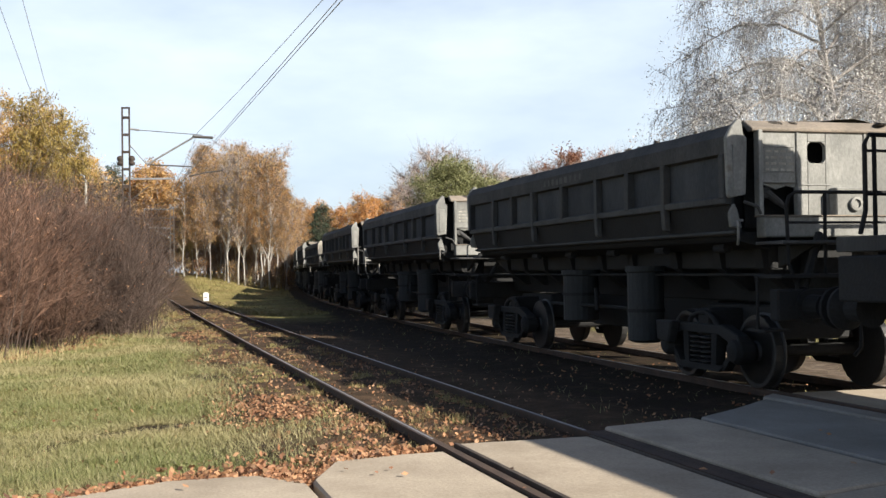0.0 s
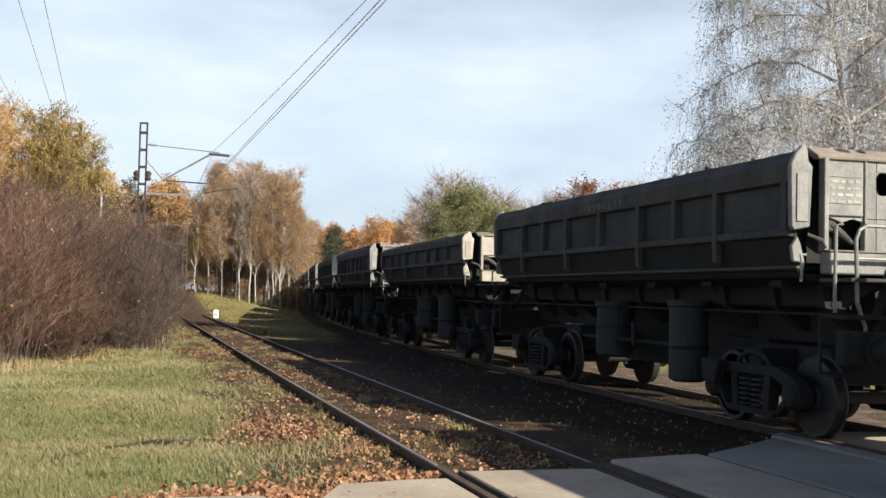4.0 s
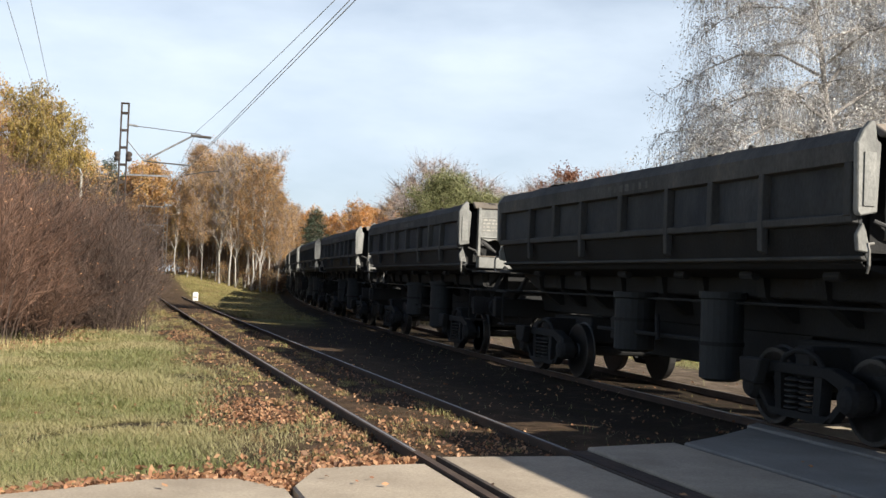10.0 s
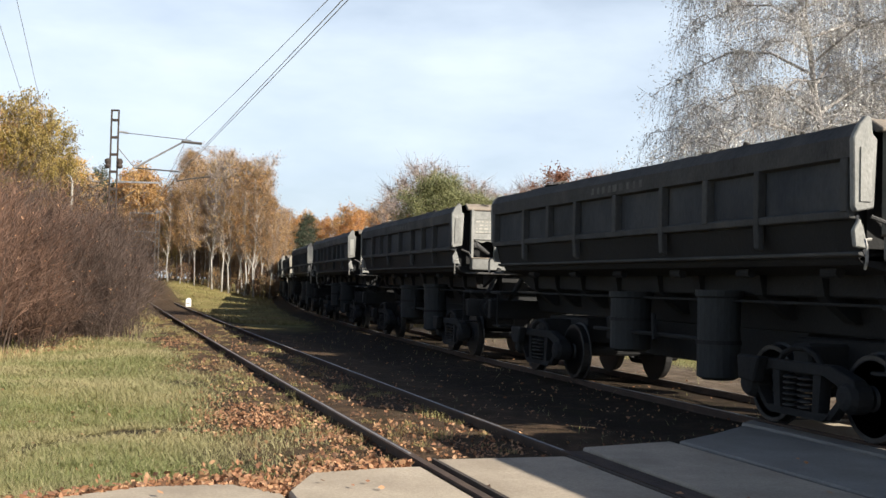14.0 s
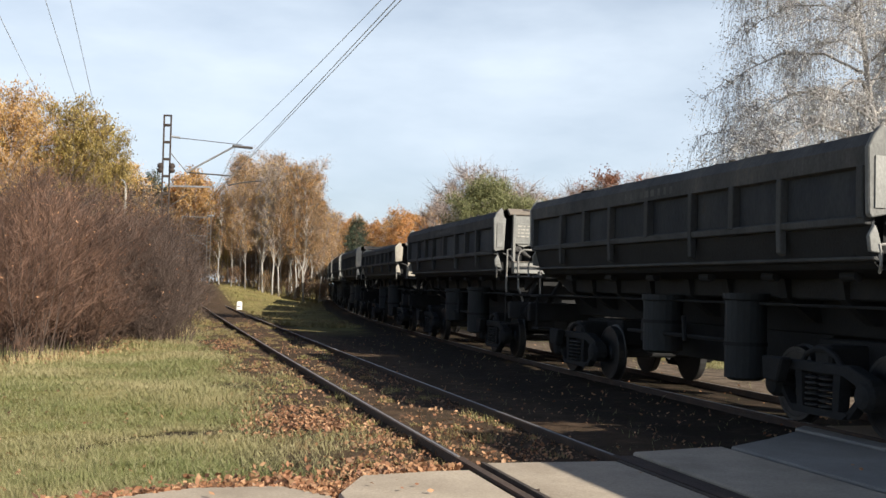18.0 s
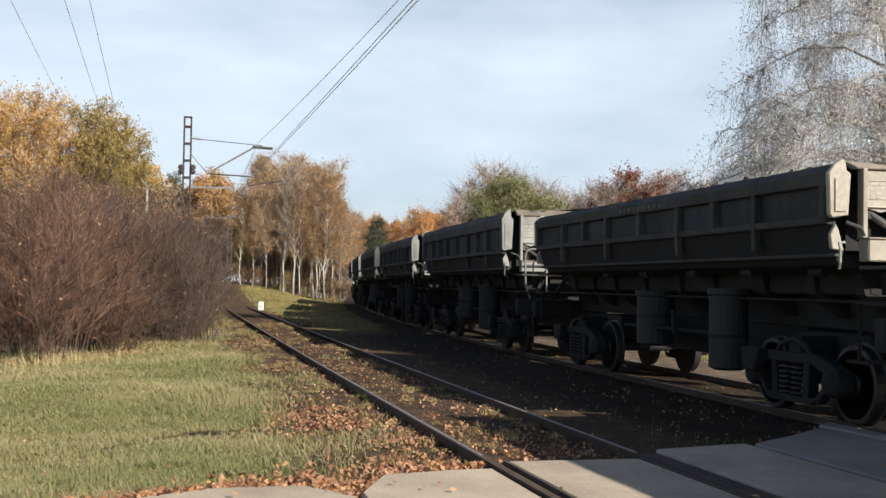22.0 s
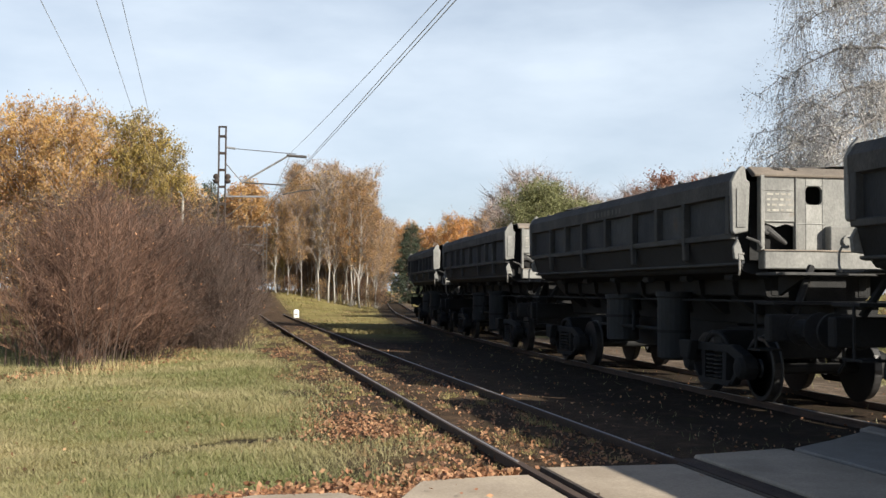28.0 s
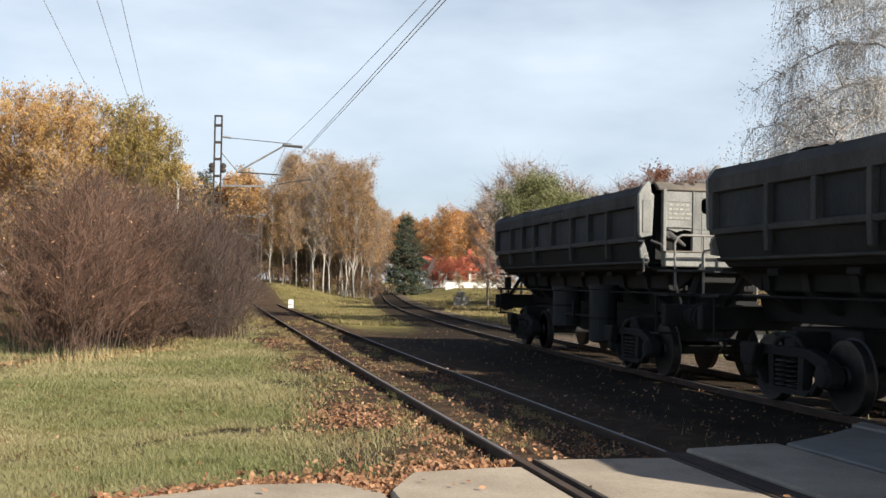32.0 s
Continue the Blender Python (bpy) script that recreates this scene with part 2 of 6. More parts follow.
NEEDLE = leafmat("needles", [(0.026, 0.038, 0.022), (0.04, 0.056, 0.032), (0.06, 0.075, 0.042)], 0.7, 0.1)
PINEGREEN = leafmat("pine_green", [(0.15, 0.165, 0.072), (0.215, 0.225, 0.098), (0.30, 0.295, 0.135)], 0.7, 0.3)
PALELEAF = leafmat("pale_small_leaves", [(0.40, 0.38, 0.355), (0.62, 0.61, 0.59), (0.20, 0.17, 0.145), (0.72, 0.715, 0.70), (0.32, 0.28, 0.235)], 0.5, 0.35)
LITTER = leafmat("fallen_leaves", [(0.18, 0.082, 0.045), (0.36, 0.175, 0.085), (0.25, 0.118, 0.065), (0.48, 0.265, 0.135), (0.13, 0.066, 0.042), (0.52, 0.32, 0.18), (0.31, 0.15, 0.075)], 0.7, 0.2)
GRASS = leafmat("grass_blades", [(0.13, 0.155, 0.050), (0.185, 0.21, 0.070), (0.26, 0.265, 0.108), (0.39, 0.35, 0.20)], 0.6, 0.3, 0.0, patches=(0.40, 0.345, 0.185))
DRYGRASS = leafmat("dry_grass", [(0.60, 0.50, 0.28), (0.48, 0.38, 0.20), (0.38, 0.33, 0.14)], 0.7, 0.25)


# ---- mesh building ----
class Mesh:
    def __init__(self):
        self.v, self.f = [], []

    def box(self, x0, x1, y0, y1, z0, z1, m=None):
        b = len(self.v)
        pts = [Vector((x, y, z)) for z in (z0, z1) for x, y in ((x0, y0), (x1, y0), (x1, y1), (x0, y1))]
        self.v += [tuple(m @ q) if m else tuple(q) for q in pts]
        self.f += [tuple(b + i for i in q) for q in ((3, 2, 1, 0), (4, 5, 6, 7), (0, 1, 5, 4), (1, 2, 6, 5), (2, 3, 7, 6), (3, 0, 4, 7))]
        return self

    def prism(self, profile, y0, y1, axis="y"):
        """A closed outline in (x, z), drawn out along y; axis x: outline in (y, z) drawn along x; axis z: outline in (x, y) drawn along z."""
        b, n = len(self.v), len(profile)
        for t in (y0, y1):
            for a, c in profile:
                self.v.append((a, t, c) if axis == "y" else (t, a, c) if axis == "x" else (a, c, t))
        self.f += [tuple(b + i for i in range(n)), tuple(b + n + i for i in reversed(range(n)))]
        self.f += [(b + i, b + n + i, b + n + (i + 1) % n, b + (i + 1) % n) for i in range(n)]
        return self

    def tube(self, pts, radii, sides=8, caps=True):
        pts = [Vector(q) for q in pts]
        if not hasattr(radii, "__len__"):
            radii = [radii] * len(pts)
        b, u = len(self.v), None
        for i, q in enumerate(pts):
            d = (pts[min(i + 1, len(pts) - 1)] - pts[max(i - 1, 0)]).normalized()
            if u is None:
                u = d.orthogonal().normalized()
            u = (u - d * u.dot(d))
            u = u.normalized() if u.length > 1e-6 else d.orthogonal().normalized()
            w = d.cross(u)
            for k in range(sides):
                a = 2 * math.pi * k / sides
                self.v.append(tuple(q + (u * math.cos(a) + w * math.sin(a)) * radii[i]))
        for i in range(len(pts) - 1):
            for k in range(sides):
                a, c = b + i * sides + k, b + i * sides + (k + 1) % sides
                self.f.append((a, c, c + sides, a + sides))
        if caps:
            e = b + (len(pts) - 1) * sides
            self.f += [tuple(b + k for k in reversed(range(sides))), tuple(e + k for k in range(sides))]
        return self

    def lathe(self, rings, sides=20, axis="x", at=(0, 0, 0)):
        """Rings (distance along the axis, radius) turned round the axis through at."""
        b = len(self.v)
        for d, r in rings:
            for k in range(sides):
                a = 2 * math.pi * k / sides
                c, s = r * math.cos(a), r * math.sin(a)
                q = (d, c, s) if axis == "x" else (c, d, s) if axis == "y" else (c, s, d)
                self.v.append((q[0] + at[0], q[1] + at[1], q[2] + at[2]))
        for i in range(len(rings) - 1):
            for k in range(sides):
                a, c = b + i * sides + k, b + i * sides + (k + 1) % sides
                self.f.append((a, c, c + sides, a + sides))
        e = b + (len(rings) - 1) * sides
        self.f += [tuple(b + k for k in reversed(range(sides))), tuple(e + k for k in range(sides))]
        return self

    def data(self, name, material, bevel=0.0, smooth=False):
        me = bpy.data.meshes.new(name)
        me.from_pydata(self.v, [], self.f)
        bm = bmesh.new(); bm.from_mesh(me)
        bmesh.ops.recalc_face_normals(bm, faces=bm.faces)
        if bevel:
            bmesh.ops.bevel(bm, geom=[e for e in bm.edges if len(e.link_faces) == 2 and e.calc_face_angle(0) > 0.5], offset=bevel, segments=1, affect="EDGES", clamp_overlap=True)
        bm.to_mesh(me); bm.free()
        me.materials.append(material)
        if smooth:
            me.polygons.foreach_set("use_smooth", [True] * len(me.polygons))
        return me


def part(name, mesh, material, parent, label="", bevel=0.0, smooth=False, m=None, category="", kind=""):
    ob = new(name, mesh.data(name, material, bevel, smooth) if isinstance(mesh, Mesh) else mesh)
    ob.parent = parent
    if m is not None:
        ob.matrix_local = m
    return tagged(ob, label=label, category=category, kind=kind)


def raw_mesh(name, verts, faces_n, material, smooth=False):
    """Many small faces of one size from arrays: verts (k * faces_n, 3)."""
    k = len(verts) // faces_n
    me = bpy.data.meshes.new(name)
    me.vertices.add(len(verts)); me.vertices.foreach_set("co", np.asarray(verts, dtype=np.float32).ravel())
    me.loops.add(len(verts)); me.loops.foreach_set("vertex_index", np.arange(len(verts), dtype=np.int32))
    me.polygons.add(k); me.polygons.foreach_set("loop_start", np.arange(0, k * faces_n, faces_n, dtype=np.int32))
    me.update(calc_edges=True)
    me.materials.append(material)
    return me


# ---- the plan: two tracks ----
GROUND = -0.15
def track_line(x0, y0, th, k0, k1, s_end, far):
    ss = np.arange(-280, far, 0.25)
    c = np.clip(ss, -45, s_end)
    a = th + k0 * c + k1 * c * c
    x, y = np.cumsum(np.sin(a)) * 0.25, np.cumsum(np.cos(a)) * 0.25
    i = int(np.argmin(abs(ss)))
    return ss, x - x[i] + x0, y - y[i] + y0, a


MAIN = track_line(4.567, 20.0, -0.1858, 0.002580, -1.307e-05, 90.0, 330.0)      # the train's track
SIDE = track_line(1.90, 8.0, -0.2105, 0.000380, -2.949e-06, 70.0, 140.0)      # the track beside it


def on_track(line, s, lat=0.0, z=0.0):
    ss, x, y, a = line
    t = float(np.interp(s, ss, a))
    return Vector((float(np.interp(s, ss, x)) + lat * math.cos(t), float(np.interp(s, ss, y)) - lat * math.sin(t), z)), t


def train_at(t):
    """How far along the track the last wagon's front stands at t seconds."""
    u = t - 16.0
    return 99.644 -6.6834 * u +0.02065 * u * u +0.000237 * u ** 3


PITCH = 13.598        # from wagon to wagon


# ---- ground ----
def smooth(a, b, t):
    t = np.clip((np.asarray(t, dtype=float) - a) / (b - a), 0.0, 1.0)
    return t * t * (3 - 2 * t)


def vnoise(x, y, seed=0.0):
    """Soft noise from -1 to 1 over the plan, for single places and whole arrays."""
    x, y = np.asarray(x, dtype=float), np.asarray(y, dtype=float)
    i, j = np.floor(x), np.floor(y)
    u, v = x - i, y - j
    u, v = u * u * (3 - 2 * u), v * v * (3 - 2 * v)

    def h(p, q):
        w = np.sin(p * 127.1 + q * 311.7 + seed * 74.7) * 43758.5453
        return (w - np.floor(w)) * 2 - 1
    return (h(i, j) * (1 - u) + h(i + 1, j) * u) * (1 - v) + (h(i, j + 1) * (1 - u) + h(i + 1, j + 1) * u) * v


def lateral(line, x, y):
    ss, lx, ly, a = line
    return (x - np.interp(y, ly, lx)) * np.cos(np.interp(y, ly, a))


def ground_z(x, y, side=None, main=None):
    side = lateral(SIDE, x, y) if side is None else side
    main = lateral(MAIN, x, y) if main is None else main
    z = GROUND + 1.6 * smooth(62, 110, y) * smooth(-1.5, -12.0, main) * (1 - smooth(7.0, 1.4, abs(side)) * smooth(80, 64, y)) + 1.1 * smooth(70, 140, y) * smooth(2.5, 9, main)
    off = smooth(1.0, 4.0, abs(side)) * smooth(2.0, 5.0, abs(main))
    z = z + off * 0.07 * vnoise(x * 0.3, y * 0.3, 1) * smooth(10.5, 16, y)
    z = z + 0.045 * smooth(2.3, 1.0, abs(side)) + 0.04 * smooth(0.64, 0.4, abs(side)) + 0.05 * smooth(2.6, 1.4, abs(main))      # the beds fill up round the rails
    z = z + 0.07 * smooth(0.9, 1.6, side) * smooth(-2.4, -3.2, main) * smooth(18, 12.5, y)      # made up level with the slabs
    return z + 0.012 * vnoise(x * 1.7, y * 1.7, 2)


def scuff(x, y):
    """Bare scraped earth in the lawn, and a trodden strip along the hedge."""
    d = abs(y + 0.2 * vnoise(x * 3, y * 0.5, 45) - np.interp(x, [-2.95, -2.7, -2.3, -1.9], [11.35, 12.1, 12.55, 12.7])) * 0.8
    w = 0.12 * vnoise(x * 3.1, y * 3.1, 41)
    scrape = smooth(0.42, 0.08, d + 0.35 * vnoise(x * 2.3, y * 2.3, 44) + w) * smooth(-3.3, -2.9, x) * smooth(-1.6, -1.9, x)
    foot = 0.8 * smooth(0.5, 0.0, abs(x - np.interp(y, [22, 25, 28, 32, 37, 45], [-8.4, -7.4, -6.8, -6.95, -7.1, -7.5]) + 0.2) + 3 * w) * (y > 20) * (y < 45)
    return np.maximum(np.maximum(scrape, foot), 0.7 * smooth(0.5, 0.1, np.hypot(x + 3.85, y - 10.35) + w))


def build_ground():
    xs = np.unique(np.r_[-1500, -700, -400, np.arange(-250, -60, 20), np.arange(-60, -16, 4), np.arange(-16, -9, 0.5), np.arange(-9, 14, 0.3), np.arange(14, 60, 4), np.arange(60, 250, 20), 250, 400, 700, 1500])
    ys = np.unique(np.r_[-1500, -400, -100, -40, np.arange(-20, 4, 4), np.arange(4, 24, 0.3), np.arange(24, 46, 0.5), np.arange(46, 140, 2.5), np.arange(140, 320, 15), 400, 700, 1500])
    faces = []
    gx, gy = (q.ravel() for q in np.meshgrid(xs, ys))
    si, ma = lateral(SIDE, gx, gy), lateral(MAIN, gx, gy)
    verts = np.stack([gx, gy, ground_z(gx, gy, si, ma)], 1).tolist()
    wob = 0.5 * vnoise(gx * 0.6, gy * 0.6, 7) + 0.3 * vnoise(gx * 1.9, gy * 1.9, 3)
    near = smooth(-3.0, -1.7, si + 1.1 * wob) * smooth(4.6, 3.0, ma + wob)      # earth and litter round and between the tracks
    far = smooth(36, 44, gy + 2 * wob)
    bed = np.maximum(smooth(2.0, 1.1, abs(si) + wob * 0.6), smooth(2.6, 1.7, abs(ma) + wob * 0.6))
    soil = near * (1 - far) + bed * far
    soil = np.maximum(soil, scuff(gx, gy))
    nx = len(xs)
    for j in range(len(ys) - 1):
        for i in range(nx - 1):
            faces.append((j * nx + i, j * nx + i + 1, (j + 1) * nx + i + 1, (j + 1) * nx + i))
    me = bpy.data.meshes.new("ground")
    me.from_pydata(verts, [], faces)
    at = me.attributes.new("soil", "FLOAT", "POINT")
    at.data.foreach_set("value", soil)
    mulch = me.attributes.new("mulch", "FLOAT", "POINT")
    mulch.data.foreach_set("value", smooth(2.7, 1.6, abs(si) + 0.5 * wob))
    grit = me.attributes.new("grit", "FLOAT", "POINT")
    grit.data.foreach_set("value", smooth(0.75, 1.3, ma + 0.2 * wob) * smooth(4.2, 2.8, ma + wob))
    me.polygons.foreach_set("use_smooth", [True] * len(faces))
    m = bpy.data.materials.new("grass_and_earth")
    m.use_nodes = True
    n, l = m.node_tree.nodes, m.node_tree.links
    b = n["Principled BSDF"]
    tc = n.new("ShaderNodeTexCoord")

    def tex(scale, detail=5, rough=0.6):
        t = n.new("ShaderNodeTexNoise")
        t.inputs["Scale"].default_value, t.inputs["Detail"].default_value, t.inputs["Roughness"].default_value = scale, detail, rough
        l.new(tc.outputs["Object"], t.inputs["Vector"])
        return t

    def ramp(t, *stops):
        r = n.new("ShaderNodeValToRGB")
        while len(r.color_ramp.elements) < len(stops):
            r.color_ramp.elements.new(0.5)
        for e, (q, c) in zip(r.color_ramp.elements, stops):
            e.position, e.color = q, rgb(c)
        l.new(t.outputs[0], r.inputs[0])
        return r
    patch, mid, fine = tex(0.35), tex(3.2), tex(28, 4)
    g = ramp(patch, (0.30, (0.13, 0.115, 0.045)), (0.46, (0.20, 0.18, 0.068)), (0.58, (0.28, 0.245, 0.10)), (0.72, (0.20, 0.14, 0.075)))
    e = ramp(mid, (0.3, (0.018, 0.014, 0.011)), (0.52, (0.038, 0.028, 0.021)), (0.7, (0.075, 0.052, 0.036)))
    rot_ = ramp(mid, (0.3, (0.042, 0.029, 0.021)), (0.52, (0.088, 0.060, 0.041)), (0.7, (0.145, 0.097, 0.064)))
    mul_at = n.new("ShaderNodeAttribute"); mul_at.attribute_name = "mulch"
    earth = n.new("ShaderNodeMixRGB")
    l.new(mul_at.outputs["Fac"], earth.inputs[0]); l.new(e.outputs[0], earth.inputs[1]); l.new(rot_.outputs[0], earth.inputs[2])
    sand = ramp(mid, (0.3, (0.06, 0.046, 0.036)), (0.5, (0.13, 0.10, 0.078)), (0.7, (0.25, 0.205, 0.165)))
    grit_at = n.new("ShaderNodeAttribute"); grit_at.attribute_name = "grit"
    strewn = n.new("ShaderNodeMixRGB")
    l.new(grit_at.outputs["Fac"], strewn.inputs[0]); l.new(earth.outputs[0], strewn.inputs[1]); l.new(sand.outputs[0], strewn.inputs[2])
    earth = strewn
    attr = n.new("ShaderNodeAttribute"); attr.attribute_name = "soil"
    add = n.new("ShaderNodeMath"); add.operation = "MULTIPLY_ADD"; add.inputs[1].default_value = 0.5
    sub = n.new("ShaderNodeMath"); sub.operation = "SUBTRACT"; sub.inputs[1].default_value = 0.25
    l.new(mid.outputs[0], add.inputs[0]); l.new(attr.outputs["Fac"], sub.inputs[0]); l.new(sub.outputs[0], add.inputs[2])
    mix = n.new("ShaderNodeMixRGB")
    l.new(add.outputs[0], mix.inputs[0]); l.new(g.outputs[0], mix.inputs[1]); l.new(earth.outputs[0], mix.inputs[2])
    mul = n.new("ShaderNodeMixRGB"); mul.blend_type = "MULTIPLY"; mul.inputs[0].default_value = 0.8
    fr = ramp(fine, (0.25, (0.45, 0.45, 0.45)), (0.75, (1.25, 1.2, 1.1)))
    l.new(mix.outputs[0], mul.inputs[1]); l.new(fr.outputs[0], mul.inputs[2]); l.new(mul.outputs[0], b.inputs["Base Color"])
    b.inputs["Roughness"].default_value = 0.95
    b.inputs["Specular IOR Level"].default_value = 0.1
    bp = n.new("ShaderNodeBump"); bp.inputs["Strength"].default_value, bp.inputs["Distance"].default_value = 0.7, 0.05
    l.new(fine.outputs[0], bp.inputs["Height"]); l.new(bp.outputs[0], b.inputs["Normal"])
    me.materials.append(m)
    return tagged(new("ground", me), label="mown lawn and leaf-strewn earth between railway tracks", kind="structure")


ground = build_ground()


# ---- rails ----
def sweep(line, lat, profile, s0, s1, step, z=0.0):
    """An outline (across, up) swept along a track."""
    m, n = Mesh(), len(profile)
    stops = np.arange(s0, s1 + 1e-6, step)
    for s in stops:
        for a, c in profile:
            m.v.append(tuple(on_track(line, s, lat + a, z + c)[0]))
    for i in range(len(stops) - 1):
        m.f += [(i * n + k, i * n + (k + 1) % n, (i + 1) * n + (k + 1) % n, (i + 1) * n + k) for k in range(n)]
    m.f += [tuple(range(n)), tuple((len(stops) - 1) * n + k for k in reversed(range(n)))]
    return m


RAIL = [(-0.07, -0.165), (0.07, -0.165), (0.07, -0.15), (0.012, -0.13), (0.012, -0.04), (0.036, -0.032), (0.036, -0.004), (-0.036, -0.004), (-0.036, -0.032), (-0.012, -0.04), (-0.012, -0.13), (-0.07, -0.15)]
HEAD = [(-0.015, -0.006), (0.015, -0.006), (0.011, 0.0), (-0.011, 0.0)]


def build_track(line, name, s0, s1, label, sleepers, clear):
    top = tagged(new(name), label=label, category="railway track")
    for lat in (-0.752, 0.752):
        r = part("rail", sweep(line, lat, RAIL, s0, s1, 1.0), RAILSIDE, top)
        part("running_face", sweep(line, lat, HEAD, clear, s1, 1.0), RAILTOP, r, "bright worn steel running face")
    me = Mesh().box(-1.25, 1.25, -0.12, 0.12, -0.2, -0.115).data("sleeper", SLEEPER, 0.01)
    for s in sleepers:
        q, a = on_track(line, float(s), random.uniform(-0.03, 0.03), random.uniform(-0.035, -0.012))
        part("sleeper", me, SLEEPER, top, m=Matrix.Translation(q) @ pose(0, 0, 0, 0, 0, -math.degrees(a) + random.uniform(-1, 1)))
    return top


main_track = build_track(MAIN, "main_railway_track", -120, 260, "dark ballasted railway track curving away under the train", np.arange(-6, 110, 0.65), -6.5)
side_track = build_track(SIDE, "side_railway_track", -30, 110, "rusty railway track half buried in fallen leaves", np.arange(4.2, 60, 0.65), 2.5)


# ---- road crossing of concrete slabs ----
def slab(outline, z0, z1, parent, material=CONCRETE, name="slab", label=""):
    return part(name, Mesh().prism(outline, z0, z1, "z"), material, parent, label, bevel=0.018)


def st(s, lat):
    q = on_track(SIDE, s, lat)[0]
    return (q.x, q.y)


def mt(s, lat):
    q = on_track(MAIN, s, lat)[0]
    return (q.x, q.y)


road = tagged(new("road"), label="worn concrete slab level crossing over both tracks", kind="structure")
SC = 2.2       # where the slabs between the rails end
for a, c, z in ((SC, -0.9, -0.012), (-0.93, -4.0, -0.014), (-4.03, -8.0, -0.014)):
    slab([st(a, -0.60), st(a, 0.655), st(c, 0.655), st(c, -0.60)], -0.2, z, road)
    part("steel_edge", Mesh().prism([st(a, -0.635), st(a, -0.603), st(c, -0.603), st(c, -0.635)], -0.2, -0.004, "z"), STEELEDGE, road, "rusty steel angle along the slab")
    part("steel_edge", Mesh().prism([st(a, 0.658), st(a, 0.685), st(c, 0.685), st(c, 0.658)], -0.2, -0.004, "z"), STEELEDGE, road, "rusty steel angle along the slab")
part("groove_fill", Mesh().prism([st(2.7, 0.80), st(2.75, 1.10), st(-8.0, 1.10), st(-8.0, 0.80)], -0.2, -0.05, "z"), DIRT, road, "packed brown dirt in the groove beside the rail")
# outside the side track, towards the lawn
slab([(-0.365, 8.55), (-0.22, 9.38), (0.25, 9.62), st(1.95, -0.80), st(-1.6, -0.80), (0.12, 6.2)], -0.2, -0.03, road)
slab([(-0.405, 8.5), (0.085, 6.2), (-3.3, 5.2), (-3.6, 7.3), (-2.6, 7.84), (-2.0, 8.28), (-1.47, 8.74), (-0.82, 8.88)], -0.2, -0.04, road)
slab([(-3.65, 7.25), (-3.35, 5.2), (-6.6, 4.4), (-6.9, 6.5)], -0.2, -0.05, road)
slab([(0.14, 6.15), st(-1.65, -0.80), st(-6.0, -0.80), (0.9, 2.6)], -0.2, -0.03, road)
slab([(0.07, 6.15), (0.85, 2.6), (-3.0, 1.6), (-3.28, 5.15)], -0.2, -0.04, road)
# between the tracks, in strips along the train's track; a wide open groove beside the rail
slab([st(2.75, 1.06), mt(-8.15, -2.83), mt(-11.6, -2.83), st(-0.75, 1.06)], -0.2, -0.016, road)
slab([st(-0.8, 1.06), mt(-11.64, -2.83), mt(-15.6, -2.83), st(-4.6, 1.06)], -0.2, -0.02, road)
# slabs nearest the train take the concrete with shade in its colour
slab([mt(-8.1, -2.70), mt(-7.6, -2.0), mt(-6.95, -1.22), mt(-9.6, -1.27), mt(-11.8, -1.27), mt(-11.8, -2.70)], -0.2, -0.024, road, CONCRETE_DARK)
slab([mt(-11.84, -2.70), mt(-11.84, -1.27), mt(-15.8, -1.27), mt(-15.8, -2.70)], -0.2, -0.026, road, CONCRETE_DARK)
slab([mt(-6.75, -1.13), mt(-6.5, -0.84), mt(-10.6, -0.84), mt(-10.6, -1.17)], -0.2, -0.02, road, CONCRETE_DARK)
slab([mt(-10.64, -1.21), mt(-10.64, -0.84), mt(-15.8, -0.84), mt(-15.8, -1.21)], -0.2, -0.022, road, CONCRETE_DARK)
slab([mt(-6.6, -0.66), mt(-6.6, 0.66), mt(-9.6, 0.66), mt(-9.6, -0.66)], -0.2, -0.014, road)
slab([mt(-9.64, -0.66), mt(-9.64, 0.66), mt(-12.6, 0.66), mt(-12.6, -0.66)], -0.2, -0.016, road)
slab([mt(-6.2, 0.86), mt(-6.2, 3.6), mt(-9.4, 3.6), mt(-9.4, 0.86)], -0.2, -0.02, road)
slab([mt(-9.44, 0.86), mt(-9.44, 3.6), mt(-12.6, 3.6), mt(-12.6, 0.86)], -0.2, -0.022, road)
slab([mt(-6.2, 3.64), mt(-6.2, 9.6), mt(-12.6, 9.6), mt(-12.6, 3.64)], -0.2, -0.03, road)
slab([mt(-6.2, 9.64), mt(-6.2, 40), mt(-12.6, 40), mt(-12.6, 9.64)], -0.2, -0.04, road)


# ---- overhead line ----
def lattice(top, h, w, material, parent):
    """A mast of two channels with flat battens between them."""
    for sx in (-1, 1):
        part("channel", Mesh().prism([(sx * w * 0.5, -0.07), (sx * w * 0.5, 0.07), (sx * (w * 0.5 - 0.05), 0.07), (sx * (w * 0.5 - 0.05), -0.07)], -0.2, h, "z"), material, parent, bevel=0.004)
    z = 0.3
    me = Mesh().box(-w * 0.5 + 0.05, w * 0.5 - 0.05, -0.065, 0.065, -0.05, 0.05).data("batten", material)
    while z < h + 0.01:
        part("batten", me, material, parent, m=pose(0, 0, min(z, h - 0.05)))
        z += 0.72


